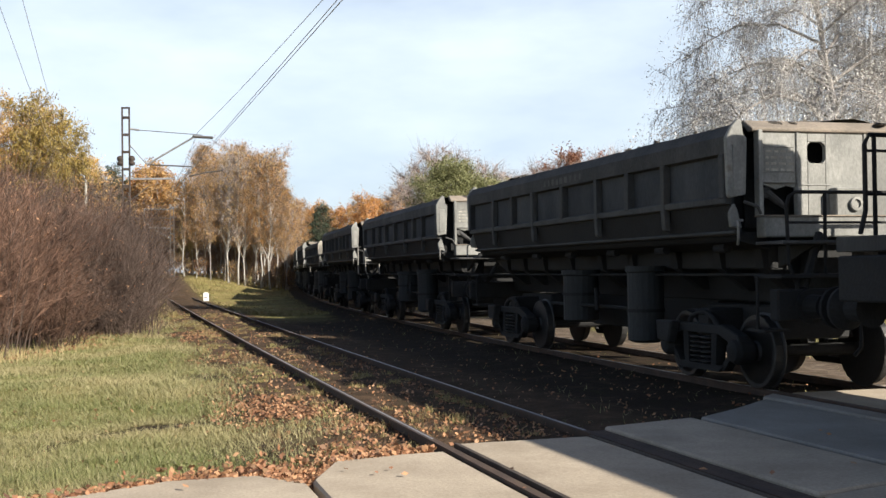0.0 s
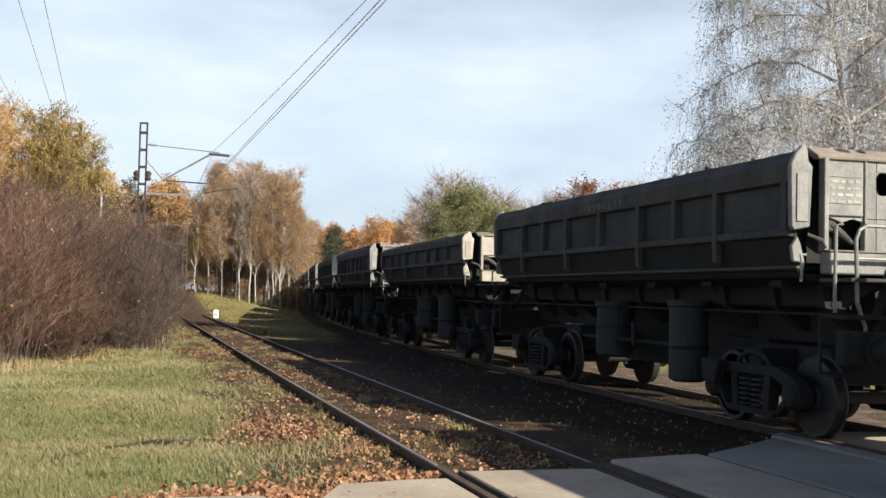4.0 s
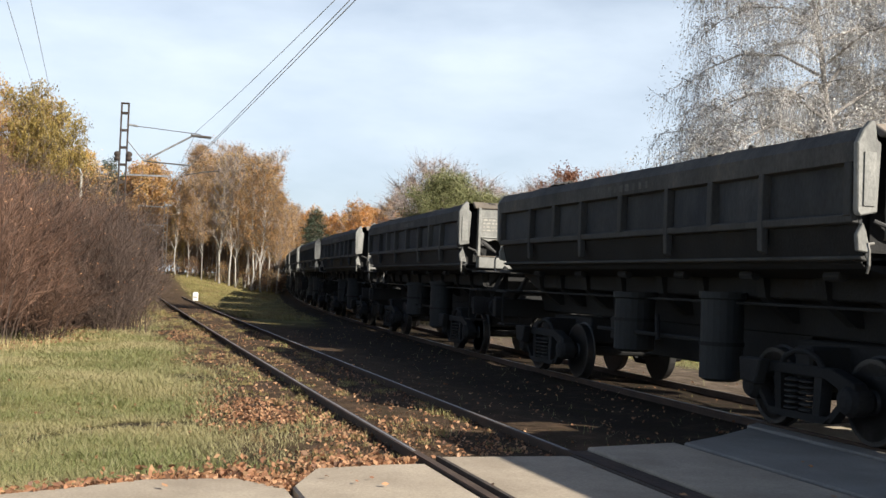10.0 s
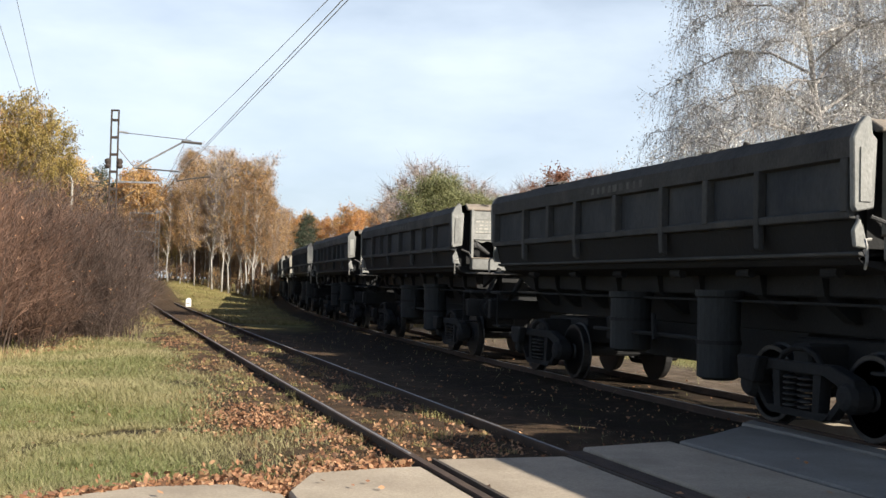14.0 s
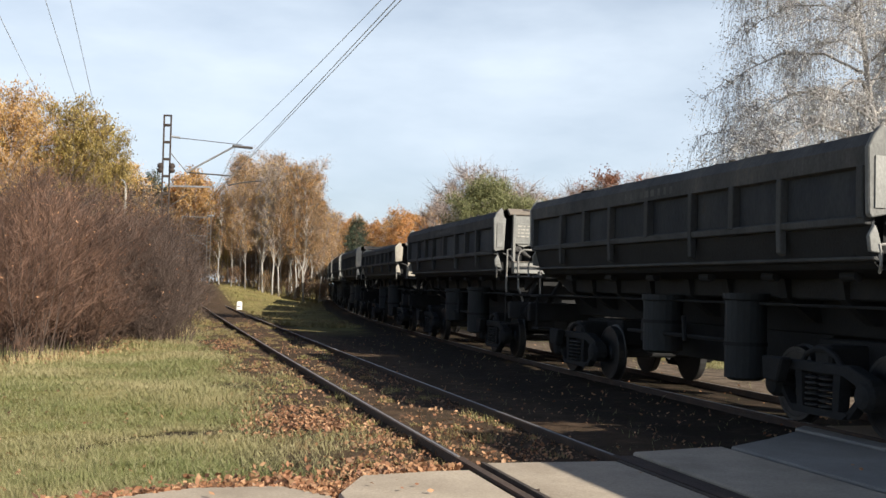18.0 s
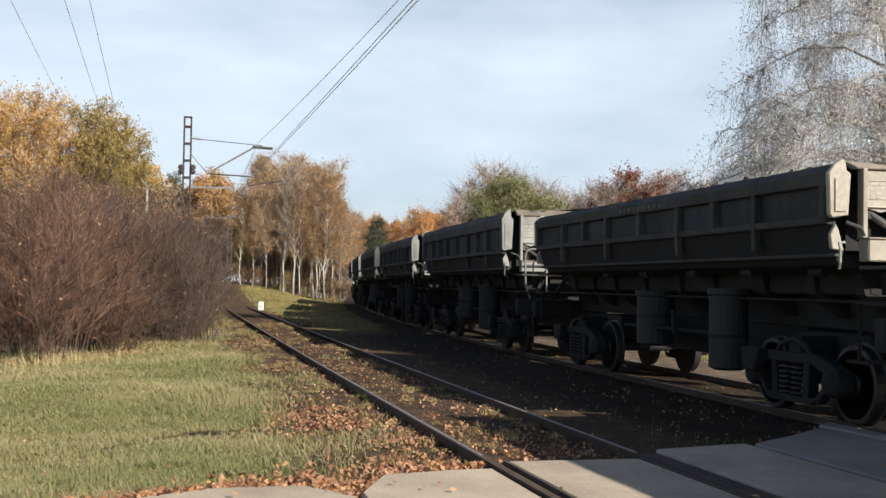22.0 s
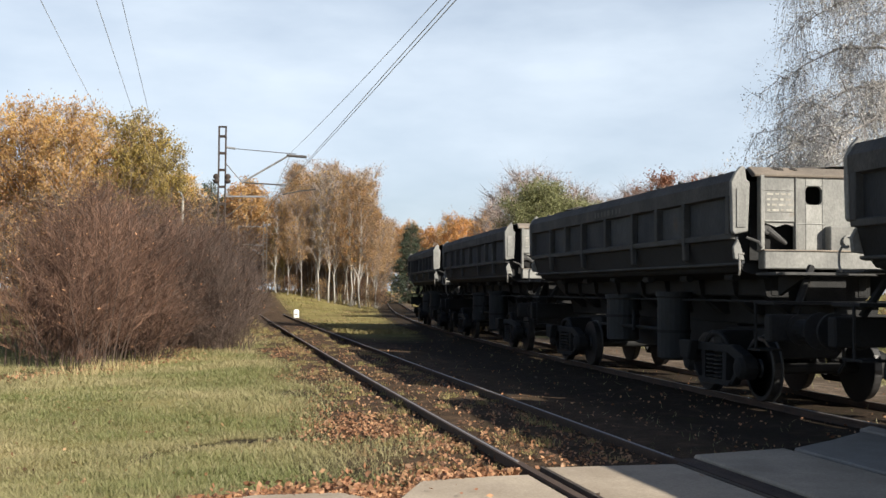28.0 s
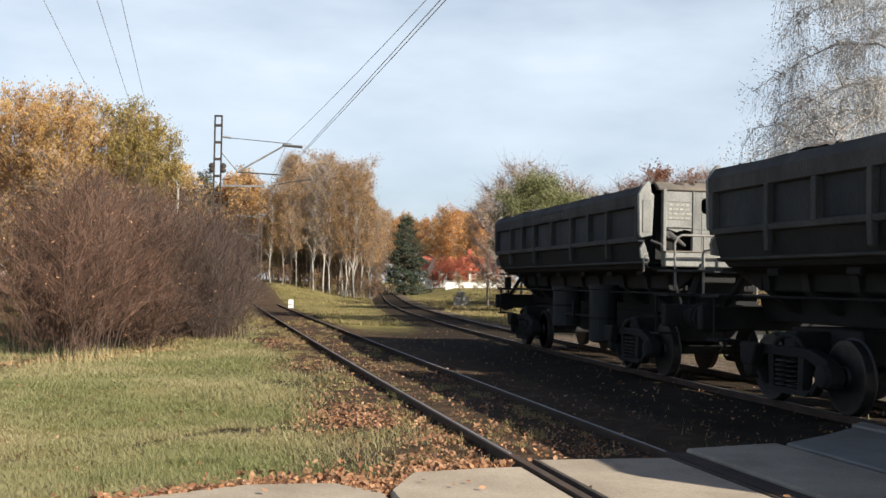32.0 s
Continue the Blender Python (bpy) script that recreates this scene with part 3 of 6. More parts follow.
mast = tagged(new("catenary_mast"), label="rusty lattice steel catenary mast with cantilever arm", category="catenary mast", group="catenary masts")
mast.matrix_world = pose(-9.66, 48.0, -0.15)
part("cap_plate", Mesh().box(-0.17, 0.17, -0.07, 0.07, 8.6, 8.66), MAST, mast)
lattice(mast, 8.62, 0.34, MAST, mast)
part("top_anchor", Mesh().tube([(0.17, 0, 7.75), (0.55, 0, 7.70)], 0.045, 8), GALV, mast, "ribbed insulator")
part("tie_rod", Mesh().tube([(0.5, 0, 7.7), (3.15, 0, 7.48)], 0.016, 6), WIRE, mast)
part("bracket_tube", Mesh().tube([(0.85, 0, 6.25), (2.9, 0, 7.45)], 0.042, 8), GALV, mast, "slanting galvanised tube")
part("end_tube", Mesh().tube([(2.75, 0, 7.42), (3.6, 0, 7.36)], 0.06, 8), WIRE, mast)
part("brace_rod", Mesh().tube([(0.17, 0, 7.05), (0.9, 0, 6.2)], 0.02, 6), WIRE, mast)
part("registration_tube", Mesh().tube([(0.85, 0, 6.25), (2.75, 0, 6.15)], 0.03, 6), WIRE, mast)
part("steady_arm", Mesh().tube([(2.6, 0, 5.75), (3.3, 0, 5.9), (4.0, 0, 5.98)], 0.028, 6), WIRE, mast)
part("feeder_beam", Mesh().box(0.17, 1.95, -0.03, 0.03, 5.62, 5.69), GALV, mast, "pale cross arm")
part("lower_brace", Mesh().tube([(0.17, 0, 4.75), (0.95, 0, 5.35)], 0.02, 6), WIRE, mast)
for sx in (-1, 1):
    part("insulator", Mesh().lathe([(6.2, 0.05), (6.25, 0.13), (6.35, 0.14), (6.38, 0.07), (6.45, 0.14), (6.55, 0.13), (6.62, 0.05)], 12, "z", (sx * 0.24, 0, 0)), MAST, mast, smooth=True)
mast_far = tagged(new("catenary_mast"), label="slender lattice mast beyond the hedge, arms to one side", category="catenary mast", group="catenary masts")
mast_far.matrix_world = pose(-15.9, 98.0, 0.3)
lattice(mast_far, 7.0, 0.36, WIRE, mast_far)
for z, x in ((6.7, -2.3), (5.1, -1.9)):
    part("cross_arm", Mesh().tube([(-0.1, 0, z), (x, 0, z + 0.05)], 0.05, 6), GALV, mast_far)
part("frame_post", Mesh().box(-2.36, -2.29, -0.03, 0.03, 5.7, 6.78), GALV, mast_far)
part("frame_rod", Mesh().tube([(-2.33, 0, 5.72), (-1.7, 0, 5.1)], 0.028, 6), GALV, mast_far)
part("frame_rod", Mesh().tube([(-2.33, 0, 6.72), (-1.5, 0, 6.1), (-0.1, 0, 5.9)], 0.022, 6), WIRE, mast_far)
part("brace_rod", Mesh().tube([(-0.1, 0, 4.2), (-1.5, 0, 5.0)], 0.03, 6), GALV, mast_far)


def wire(name, pts, r, label, sag=0.0, group="overhead wires"):
    a, b = Vector(pts[0]), Vector(pts[1])
    line = [a.lerp(b, i / 24) - Vector((0, 0, sag * 4 * (i / 24) * (1 - i / 24))) for i in range(25)]
    return tagged(new(name, Mesh().tube(line, r, 5).data(name, CABLE)), label=label, category="wire", group=group)


wire("messenger_wire", [(-6.69, 48, 7.45), (6.25, -5, 7.45)], 0.0085, "thin carrying wire of the overhead line", 0.3)
wire("contact_wire", [(-7.0, 48, 5.93), (4.86, -5, 5.85)], 0.0085, "copper contact wire hung over the side track", 0.02)
wire("contact_wire", [(-6.93, 48, 5.93), (4.95, -5, 5.85)], 0.0085, "copper contact wire hung over the side track", 0.02)
wire("messenger_wire", [(-6.69, 48, 7.45), (-17.8, 100, 7.6)], 0.012, "thin carrying wire running on towards the next mast", 0.9)
wire("contact_wire", [(-7.0, 48, 5.93), (-18.0, 100, 6.3)], 0.012, "contact wire running on towards the next mast", 0.02)
for x0, x1 in ((-7.16, -20.5), (-5.77, -18.9), (-5.1, -18.24)):
    wire("power_cable", [(x0, 14, 9.05), (x1, 72, 9.05)], 0.009, "thin power cable crossing above the hedge", 0.06, "power cables")

lamp_pole = tagged(new("pole"), label="slim pale pole with short hooked top", category="pole")
lamp_pole.matrix_world = pose(-11.55, 49, -0.25)
part("shaft", Mesh().tube([(0, 0, -0.2), (0, 0, 5.8)], [0.075, 0.05], 8), STONE, lamp_pole)
part("hook", Mesh().tube([(0, 0, 5.75), (-0.08, 0, 5.98), (-0.22, 0, 6.05)], 0.025, 6), GALV, lamp_pole)

marker = tagged(new("marker_post"), label="short white-painted concrete marker post in the grass", category="marker post")
marker.matrix_world = pose(-9.0, 67.3, ground_z(-9.0, 67.3) - 0.03)
part("shaft", Mesh().prism([(-0.15, 0), (0.15, 0), (0.15, 0.45), (0.1, 0.53), (-0.1, 0.53), (-0.15, 0.45)], -0.1, 0.1), WHITE, marker, bevel=0.02)
part("plate", Mesh().box(-0.1, 0.1, -0.115, -0.1, 0.20, 0.27), STONE, marker, "worn grey mark")
cabinet = tagged(new("concrete_box"), label="squat weathered concrete cable box beside the track", category="cable box")
cabinet.matrix_world = pose(1.4, 82, max(ground_z(1.4, 82), GROUND + 0.1))
part("base", Mesh().box(-0.58, 0.58, -0.4, 0.4, -0.2, 0.62), STONE, cabinet, bevel=0.04)
part("lid", Mesh().prism([(-0.42, 0.62), (0.30, 0.62), (0.2, 1.0), (-0.3, 1.0)], -0.3, 0.3), STONE, cabinet, bevel=0.05)


# ---- the train: tipping wagons, built once and copied ----
RIBS = (-5.33, -3.75, -2.6, -1.45, 0.0, 1.45, 2.6, 3.75, 5.33)
LONG = (-3.75, -1.45, 1.45, 3.75)
AXLES = (-4.9, -3.05, 3.0, 4.85)


def dented(profile, y0, y1, seed, n=22):
    """A rail along y whose line wanders and whose lip is knocked about."""
    m, k = Mesh(), len(profile)
    for i in range(n + 1):
        y = y0 + (y1 - y0) * i / n
        e = 0 if i in (0, n) else 1
        for x, z in profile:
            d = 0.016 * noise.noise((seed * 7.3, y * 0.8, 1.0)) + 0.010 * noise.noise((seed, y * 2.3, z * 3))
            lip = 0.022 * noise.noise((seed * 2.1, y * 1.6, 5.0)) if z > 3.15 else 0.0
            m.v.append((x + e * d, y, z + e * lip))
    m.f = [tuple(range(k)), tuple(n * k + q for q in reversed(range(k)))]
    m.f += [(i * k + q, i * k + (q + 1) % k, (i + 1) * k + (q + 1) % k, (i + 1) * k + q) for i in range(n) for q in range(k)]
    return m


def build_wagon(END=WAGON_END, label="grimy dark grey tipping wagon loaded with dark spoil"):
    w = tagged(new("dump_wagon"), label=label, category="railway wagon", group="wagons of the train")
    rib_short = Mesh().box(-0.06, 0.06, -0.06, 0.06, 2.34, 2.88)
    short_me = rib_short.data("rib", WAGON, 0.012)
    long_me = Mesh().prism([(-0.06, 2.88), (0.06, 2.88), (0.06, 2.3), (0.045, 2.02), (-0.03, 1.985), (-0.035, 2.27)], -0.05, 0.05).data("long_rib", WAGON, 0.01)
    for sx in (-1, 1):
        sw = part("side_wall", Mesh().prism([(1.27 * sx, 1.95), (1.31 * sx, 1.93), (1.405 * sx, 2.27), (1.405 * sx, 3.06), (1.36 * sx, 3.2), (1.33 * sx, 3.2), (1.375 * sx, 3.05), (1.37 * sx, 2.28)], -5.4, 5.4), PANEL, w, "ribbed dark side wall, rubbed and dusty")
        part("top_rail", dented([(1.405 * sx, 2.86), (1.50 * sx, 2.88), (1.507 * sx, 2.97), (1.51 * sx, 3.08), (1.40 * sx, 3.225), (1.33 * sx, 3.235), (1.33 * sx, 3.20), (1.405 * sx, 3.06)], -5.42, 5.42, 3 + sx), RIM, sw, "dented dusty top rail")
        # near-black sheet over the lower slope: its shade put into the colour
        part("lower_sheet", Mesh().prism([(1.320 * sx, 1.965), (1.330 * sx, 1.960), (1.413 * sx, 2.258), (1.407 * sx, 2.264)], -5.38, 5.38), UNDER, sw, "sloping lower sheet, near-black to stand for its shade")
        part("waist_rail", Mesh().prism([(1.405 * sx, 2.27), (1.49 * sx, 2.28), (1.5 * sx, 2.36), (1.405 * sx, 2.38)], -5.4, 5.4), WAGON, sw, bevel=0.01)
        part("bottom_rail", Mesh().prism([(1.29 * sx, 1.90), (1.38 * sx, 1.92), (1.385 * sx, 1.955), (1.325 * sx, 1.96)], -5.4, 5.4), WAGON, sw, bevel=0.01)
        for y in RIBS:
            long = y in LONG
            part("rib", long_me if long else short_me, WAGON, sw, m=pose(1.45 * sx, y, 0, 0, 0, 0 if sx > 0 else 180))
        for i in range(8):      # sheets between the ribs, pressed out by the load
            a, c = RIBS[i] + 0.07, RIBS[i + 1] - 0.07
            bulge, n_ = Mesh(), 6
            for j in range(5):
                for q in range(n_ + 1):
                    u, v = q / n_, j / 4
                    e = 16 * u * (1 - u) * v * (1 - v)
                    bulge.v.append(((1.4075 + e * (0.022 + 0.02 * noise.noise((i * 3.1, u * 2, v * 2)))) * sx, a + (c - a) * u, 2.37 + 0.49 * v))
            bulge.f = [(j * (n_ + 1) + q, j * (n_ + 1) + q + 1, (j + 1) * (n_ + 1) + q + 1, (j + 1) * (n_ + 1) + q) for j in range(4) for q in range(n_)]
            part("side_sheet", bulge, PANEL, sw, smooth=True)
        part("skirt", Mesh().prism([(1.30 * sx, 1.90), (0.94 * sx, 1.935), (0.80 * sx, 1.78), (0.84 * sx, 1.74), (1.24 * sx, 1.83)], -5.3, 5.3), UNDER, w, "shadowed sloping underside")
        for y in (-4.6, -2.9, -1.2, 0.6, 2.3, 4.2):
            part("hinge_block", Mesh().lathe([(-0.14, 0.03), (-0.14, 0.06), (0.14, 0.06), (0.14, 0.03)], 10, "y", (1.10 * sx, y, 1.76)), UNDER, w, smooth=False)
        for sy in (-1, 1):
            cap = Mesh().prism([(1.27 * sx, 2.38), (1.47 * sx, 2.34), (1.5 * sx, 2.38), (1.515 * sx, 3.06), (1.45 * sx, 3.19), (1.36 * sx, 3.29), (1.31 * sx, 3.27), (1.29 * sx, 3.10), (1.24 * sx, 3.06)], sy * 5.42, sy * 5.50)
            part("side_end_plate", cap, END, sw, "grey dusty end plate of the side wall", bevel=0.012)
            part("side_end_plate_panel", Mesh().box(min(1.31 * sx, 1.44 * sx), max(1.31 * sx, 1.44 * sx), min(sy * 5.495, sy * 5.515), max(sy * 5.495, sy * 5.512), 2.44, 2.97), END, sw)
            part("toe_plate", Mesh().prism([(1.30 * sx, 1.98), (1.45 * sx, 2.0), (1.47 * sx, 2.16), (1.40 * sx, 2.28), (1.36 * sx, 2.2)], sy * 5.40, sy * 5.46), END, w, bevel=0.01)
    part("floor", Mesh().box(-1.28, 1.28, -5.3, 5.3, 1.87, 1.94), UNDER, w)
    # load, heaped unevenly
    m, nx, ny = Mesh(), 9, 44
    rnd = random.Random(5)
    for j in range(ny + 1):
        for i in range(nx + 1):
            x, y = -1.33 + 2.66 * i / nx, -5.2 + 10.4 * j / ny
            e = 1 - abs(x / 1.34) ** 4
            z = 3.19 + 0.10 * e + 0.11 * noise.noise((x * 1.3, y * 0.9, 1.0)) + 0.08 * noise.noise((x * 4, y * 4, 3.0)) + rnd.uniform(-0.015, 0.015)
            m.v.append((x, y, z))
    m.f = [(j * (nx + 1) + i, j * (nx + 1) + i + 1, (j + 1) * (nx + 1) + i + 1, (j + 1) * (nx + 1) + i) for j in range(ny) for i in range(nx)]
    part("load", m, LOAD, w, "heaped dark spoil in uneven lumps")
    lump = Mesh().lathe([(-0.5, 0.1), (-0.3, 0.75), (0.2, 0.9), (0.7, 0.3)], 7, "z").data("lump", LOAD)
    for i in range(26):
        q = rnd.uniform(0.03, 0.085)
        part("lump", lump, LOAD, w, m=pose(rnd.uniform(-1.25, 1.25) if i % 2 else rnd.choice((-1.33, 1.33)), rnd.uniform(-5.1, 5.1), 3.22 + rnd.uniform(-0.02, 0.03), rnd.uniform(0, 60), rnd.uniform(0, 60), rnd.uniform(0, 360)) @ Matrix.Diagonal((q, q, q * 0.8, 1)))
    for sy in (-1, 1):
        y0, y1 = sorted((sy * 5.33, sy * 5.40))

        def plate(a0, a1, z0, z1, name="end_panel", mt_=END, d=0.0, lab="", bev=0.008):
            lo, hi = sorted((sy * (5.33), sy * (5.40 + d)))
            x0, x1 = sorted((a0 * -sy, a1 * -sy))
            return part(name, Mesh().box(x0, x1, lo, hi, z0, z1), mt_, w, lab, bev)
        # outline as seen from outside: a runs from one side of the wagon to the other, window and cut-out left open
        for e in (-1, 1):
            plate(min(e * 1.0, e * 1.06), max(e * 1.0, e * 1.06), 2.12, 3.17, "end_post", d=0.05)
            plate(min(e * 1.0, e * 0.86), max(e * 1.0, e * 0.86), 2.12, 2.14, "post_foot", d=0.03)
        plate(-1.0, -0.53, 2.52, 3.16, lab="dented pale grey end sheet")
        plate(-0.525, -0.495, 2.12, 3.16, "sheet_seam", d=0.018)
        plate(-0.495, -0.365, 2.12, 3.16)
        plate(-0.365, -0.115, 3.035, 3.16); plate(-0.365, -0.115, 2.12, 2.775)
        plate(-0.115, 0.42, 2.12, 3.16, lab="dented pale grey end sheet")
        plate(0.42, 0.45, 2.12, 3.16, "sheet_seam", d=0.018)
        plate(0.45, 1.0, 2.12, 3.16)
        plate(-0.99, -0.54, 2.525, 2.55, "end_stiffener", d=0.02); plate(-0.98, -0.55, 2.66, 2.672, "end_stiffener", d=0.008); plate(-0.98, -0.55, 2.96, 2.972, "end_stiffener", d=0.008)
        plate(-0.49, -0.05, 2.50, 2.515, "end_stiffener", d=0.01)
        # near-black plates stand in for the shade inside the end openings
        part("end_backing", Mesh().box(-1.34, 1.34, *sorted((sy * 4.98, sy * 5.02)), 1.95, 3.12), UNDER, w, "near-black plate standing for the shade inside the box end")
        part("cutout_back", Mesh().box(*sorted((-1.07 * -sy, -0.50 * -sy)), *sorted((sy * 5.10, sy * 5.12)), 2.0, 2.6), UNDER, w, "near-black plate standing for the shade behind the cut-out")
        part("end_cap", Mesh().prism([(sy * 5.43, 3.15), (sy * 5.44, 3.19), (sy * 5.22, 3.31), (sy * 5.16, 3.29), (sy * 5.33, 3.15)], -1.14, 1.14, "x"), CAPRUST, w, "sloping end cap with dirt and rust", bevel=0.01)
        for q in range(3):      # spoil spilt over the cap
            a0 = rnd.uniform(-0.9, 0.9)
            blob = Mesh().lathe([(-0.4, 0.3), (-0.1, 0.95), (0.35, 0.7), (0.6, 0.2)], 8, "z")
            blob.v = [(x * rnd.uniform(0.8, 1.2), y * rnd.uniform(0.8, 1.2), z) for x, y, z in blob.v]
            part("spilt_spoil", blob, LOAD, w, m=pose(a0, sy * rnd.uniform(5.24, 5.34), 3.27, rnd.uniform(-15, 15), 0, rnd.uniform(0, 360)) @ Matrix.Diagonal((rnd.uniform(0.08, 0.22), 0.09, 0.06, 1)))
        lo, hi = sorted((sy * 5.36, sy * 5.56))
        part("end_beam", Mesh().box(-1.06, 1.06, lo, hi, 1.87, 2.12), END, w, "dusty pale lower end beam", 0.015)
        part("beam_lip", Mesh().box(-1.07, 1.07, *sorted((sy * 5.34, sy * 5.58)), 2.118, 2.135), CAPRUST, w)
        part("tipping_arm", Mesh().tube([(-0.96 * -sy, sy * 5.30, 2.43), (-0.90 * -sy, sy * 5.33, 2.42), (-0.76 * -sy, sy * 5.34, 2.32), (-0.62 * -sy, sy * 5.32, 2.23)], [0.04, 0.055, 0.045, 0.025], 10), RIM, w, "worn bare tipping lever")
        part("arm_pin", Mesh().lathe([(sy * 5.22, 0.07), (sy * 5.36, 0.07), (sy * 5.37, 0.05), (sy * 5.37, 0.02)], 14, "y", (-0.92 * -sy, 0, 2.42)), RIM, w)
        part("cut_lip", Mesh().prism([(-1.0 * -sy, 2.53), (-0.53 * -sy, 2.53), (-0.53 * -sy, 2.47), (-0.66 * -sy, 2.50), (-0.80 * -sy, 2.455), (-0.93 * -sy, 2.50)], sy * 5.345, sy * 5.39), END, w)
        part("gear_box", Mesh().box(*sorted((-0.08 * -sy, 0.40 * -sy)), *sorted((sy * 5.40, sy * 5.56)), 2.10, 2.47), END, w, "small bolted box", 0.015)
        part("gear_knob", Mesh().lathe([(sy * 5.56, 0.085), (sy * 5.60, 0.085), (sy * 5.605, 0.055), (sy * 5.58, 0.05)], 14, "y", (0.18 * -sy, 0, 2.27)), END, w)
        # hook and torn fold where the side wall meets the end
        for sx in (-1, 1):
            part("corner_hook", Mesh().tube([(1.28 * sx, sy * 5.46, 2.30), (1.12 * sx, sy * 5.5, 2.24), (1.07 * sx, sy * 5.5, 2.15)], [0.02, 0.022, 0.014], 6), RIM, w, "worn locking hook")
        # pale stencilled lines that cannot be read
        for r in range(4):
            a = -0.94
            while a < -0.62:
                q = rnd.uniform(0.04, 0.10)
                part("lettering_bar", Mesh().box(*sorted((a * -sy, (a + q) * -sy)), *sorted((sy * 5.402, sy * 5.404)), 2.90 - 0.075 * r, 2.93 - 0.075 * r), PALEBAR, w)
                a += q + 0.03
        # grab loop at the corner, foot step under it
        for sx in (-1, 1):
            part("grab_loop", Mesh().tube([(1.46 * sx, sy * 5.62, 1.78), (1.47 * sx, sy * 5.66, 1.85), (1.47 * sx, sy * 5.66, 2.0), (1.46 * sx, sy * 5.62, 2.06), (1.38 * sx, sy * 5.6, 2.07)], 0.016, 6), PIPE, w)
    for sx in (-1,):
        for y0_, z0_, n_ in ((0.35, 2.62, 3), (0.35, 2.52, 2), (-1.2, 2.66, 2), (-2.4, 2.5, 2), (1.7, 2.6, 2), (3.95, 2.55, 2)):
            for q in range(n_):
                part("marking_bar", Mesh().box(*sorted((1.4055 * sx, 1.409 * sx)), y0_ + 0.2 * q, y0_ + 0.2 * q + rnd.uniform(0.08, 0.16), z0_, z0_ + 0.06), FAINT, w)
        for q in range(9):
            part("marking_bar", Mesh().box(*sorted((1.506 * sx, 1.511 * sx)), -0.9 + 0.2 * q, -0.9 + 0.2 * q + rnd.uniform(0.07, 0.14), 2.93, 3.03), FAINT, w)
    for sy in (-1, 1):
        for a, c, da, dc in ((-0.365, 2.775, 1, 1), (-0.115, 2.775, -1, 1), (-0.365, 3.035, 1, -1), (-0.115, 3.035, -1, -1)):
            part("window_corner", Mesh().prism([(a * -sy, c), ((a + 0.055 * da) * -sy, c), ((a + 0.018 * da) * -sy, c + 0.018 * dc), (a * -sy, c + 0.055 * dc)], sy * 5.335, sy * 5.398), END, w)
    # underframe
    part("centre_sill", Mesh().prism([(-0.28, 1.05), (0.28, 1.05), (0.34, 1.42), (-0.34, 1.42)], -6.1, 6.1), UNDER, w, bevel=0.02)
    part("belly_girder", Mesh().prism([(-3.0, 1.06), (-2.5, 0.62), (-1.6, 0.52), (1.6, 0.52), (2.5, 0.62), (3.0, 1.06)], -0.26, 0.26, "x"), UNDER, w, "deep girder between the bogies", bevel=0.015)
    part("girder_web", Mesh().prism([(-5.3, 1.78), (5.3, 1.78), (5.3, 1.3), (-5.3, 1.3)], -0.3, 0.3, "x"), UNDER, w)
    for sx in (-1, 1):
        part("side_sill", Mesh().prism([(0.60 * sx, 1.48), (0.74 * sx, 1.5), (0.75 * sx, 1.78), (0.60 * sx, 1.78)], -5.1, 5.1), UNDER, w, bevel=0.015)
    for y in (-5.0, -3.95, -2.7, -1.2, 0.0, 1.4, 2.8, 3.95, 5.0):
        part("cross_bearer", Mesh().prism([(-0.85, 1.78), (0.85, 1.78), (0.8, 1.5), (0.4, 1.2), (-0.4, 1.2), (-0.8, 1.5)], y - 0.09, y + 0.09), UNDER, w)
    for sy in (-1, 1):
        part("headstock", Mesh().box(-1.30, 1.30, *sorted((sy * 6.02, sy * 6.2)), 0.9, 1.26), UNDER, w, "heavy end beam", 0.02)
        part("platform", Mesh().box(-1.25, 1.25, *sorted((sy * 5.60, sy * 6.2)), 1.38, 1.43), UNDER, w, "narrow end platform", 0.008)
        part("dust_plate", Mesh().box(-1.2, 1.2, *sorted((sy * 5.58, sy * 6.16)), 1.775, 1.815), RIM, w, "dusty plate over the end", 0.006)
        for sx in (-1, 1):
            part("plate_bracket", Mesh().prism([(sy * 5.3, 1.76), (sy * 6.1, 1.77), (sy * 5.3, 1.5)], 0.7 * sx - 0.03, 0.7 * sx + 0.03, "x"), UNDER, w)
        part("draw_hook", Mesh().tube([(0, sy * 6.2, 1.05), (0, sy * 6.45, 1.05), (0, sy * 6.55, 1.12), (0, sy * 6.62, 1.02)], [0.06, 0.06, 0.05, 0.04], 8), UNDER, w)
        part("brake_hose", Mesh().tube([(0.35, sy * 6.2, 0.95), (0.36, sy * 6.38, 0.85), (0.38, sy * 6.42, 0.6), (0.42, sy * 6.35, 0.5)], 0.025, 6), UNDER, w)
        part("brake_hose", Mesh().tube([(-0.35, sy * 6.2, 0.95), (-0.36, sy * 6.38, 0.85), (-0.38, sy * 6.42, 0.6), (-0.42, sy * 6.35, 0.5)], 0.025, 6), UNDER, w)
        part("stanchion", Mesh().tube([(0.9, sy * 6.1, 1.26), (0.55, sy * 5.9, 1.9)], 0.05, 6), UNDER, w)
        part("stanchion", Mesh().tube([(-0.9, sy * 6.1, 1.26), (-0.55, sy * 5.9, 1.9)], 0.05, 6), UNDER, w)
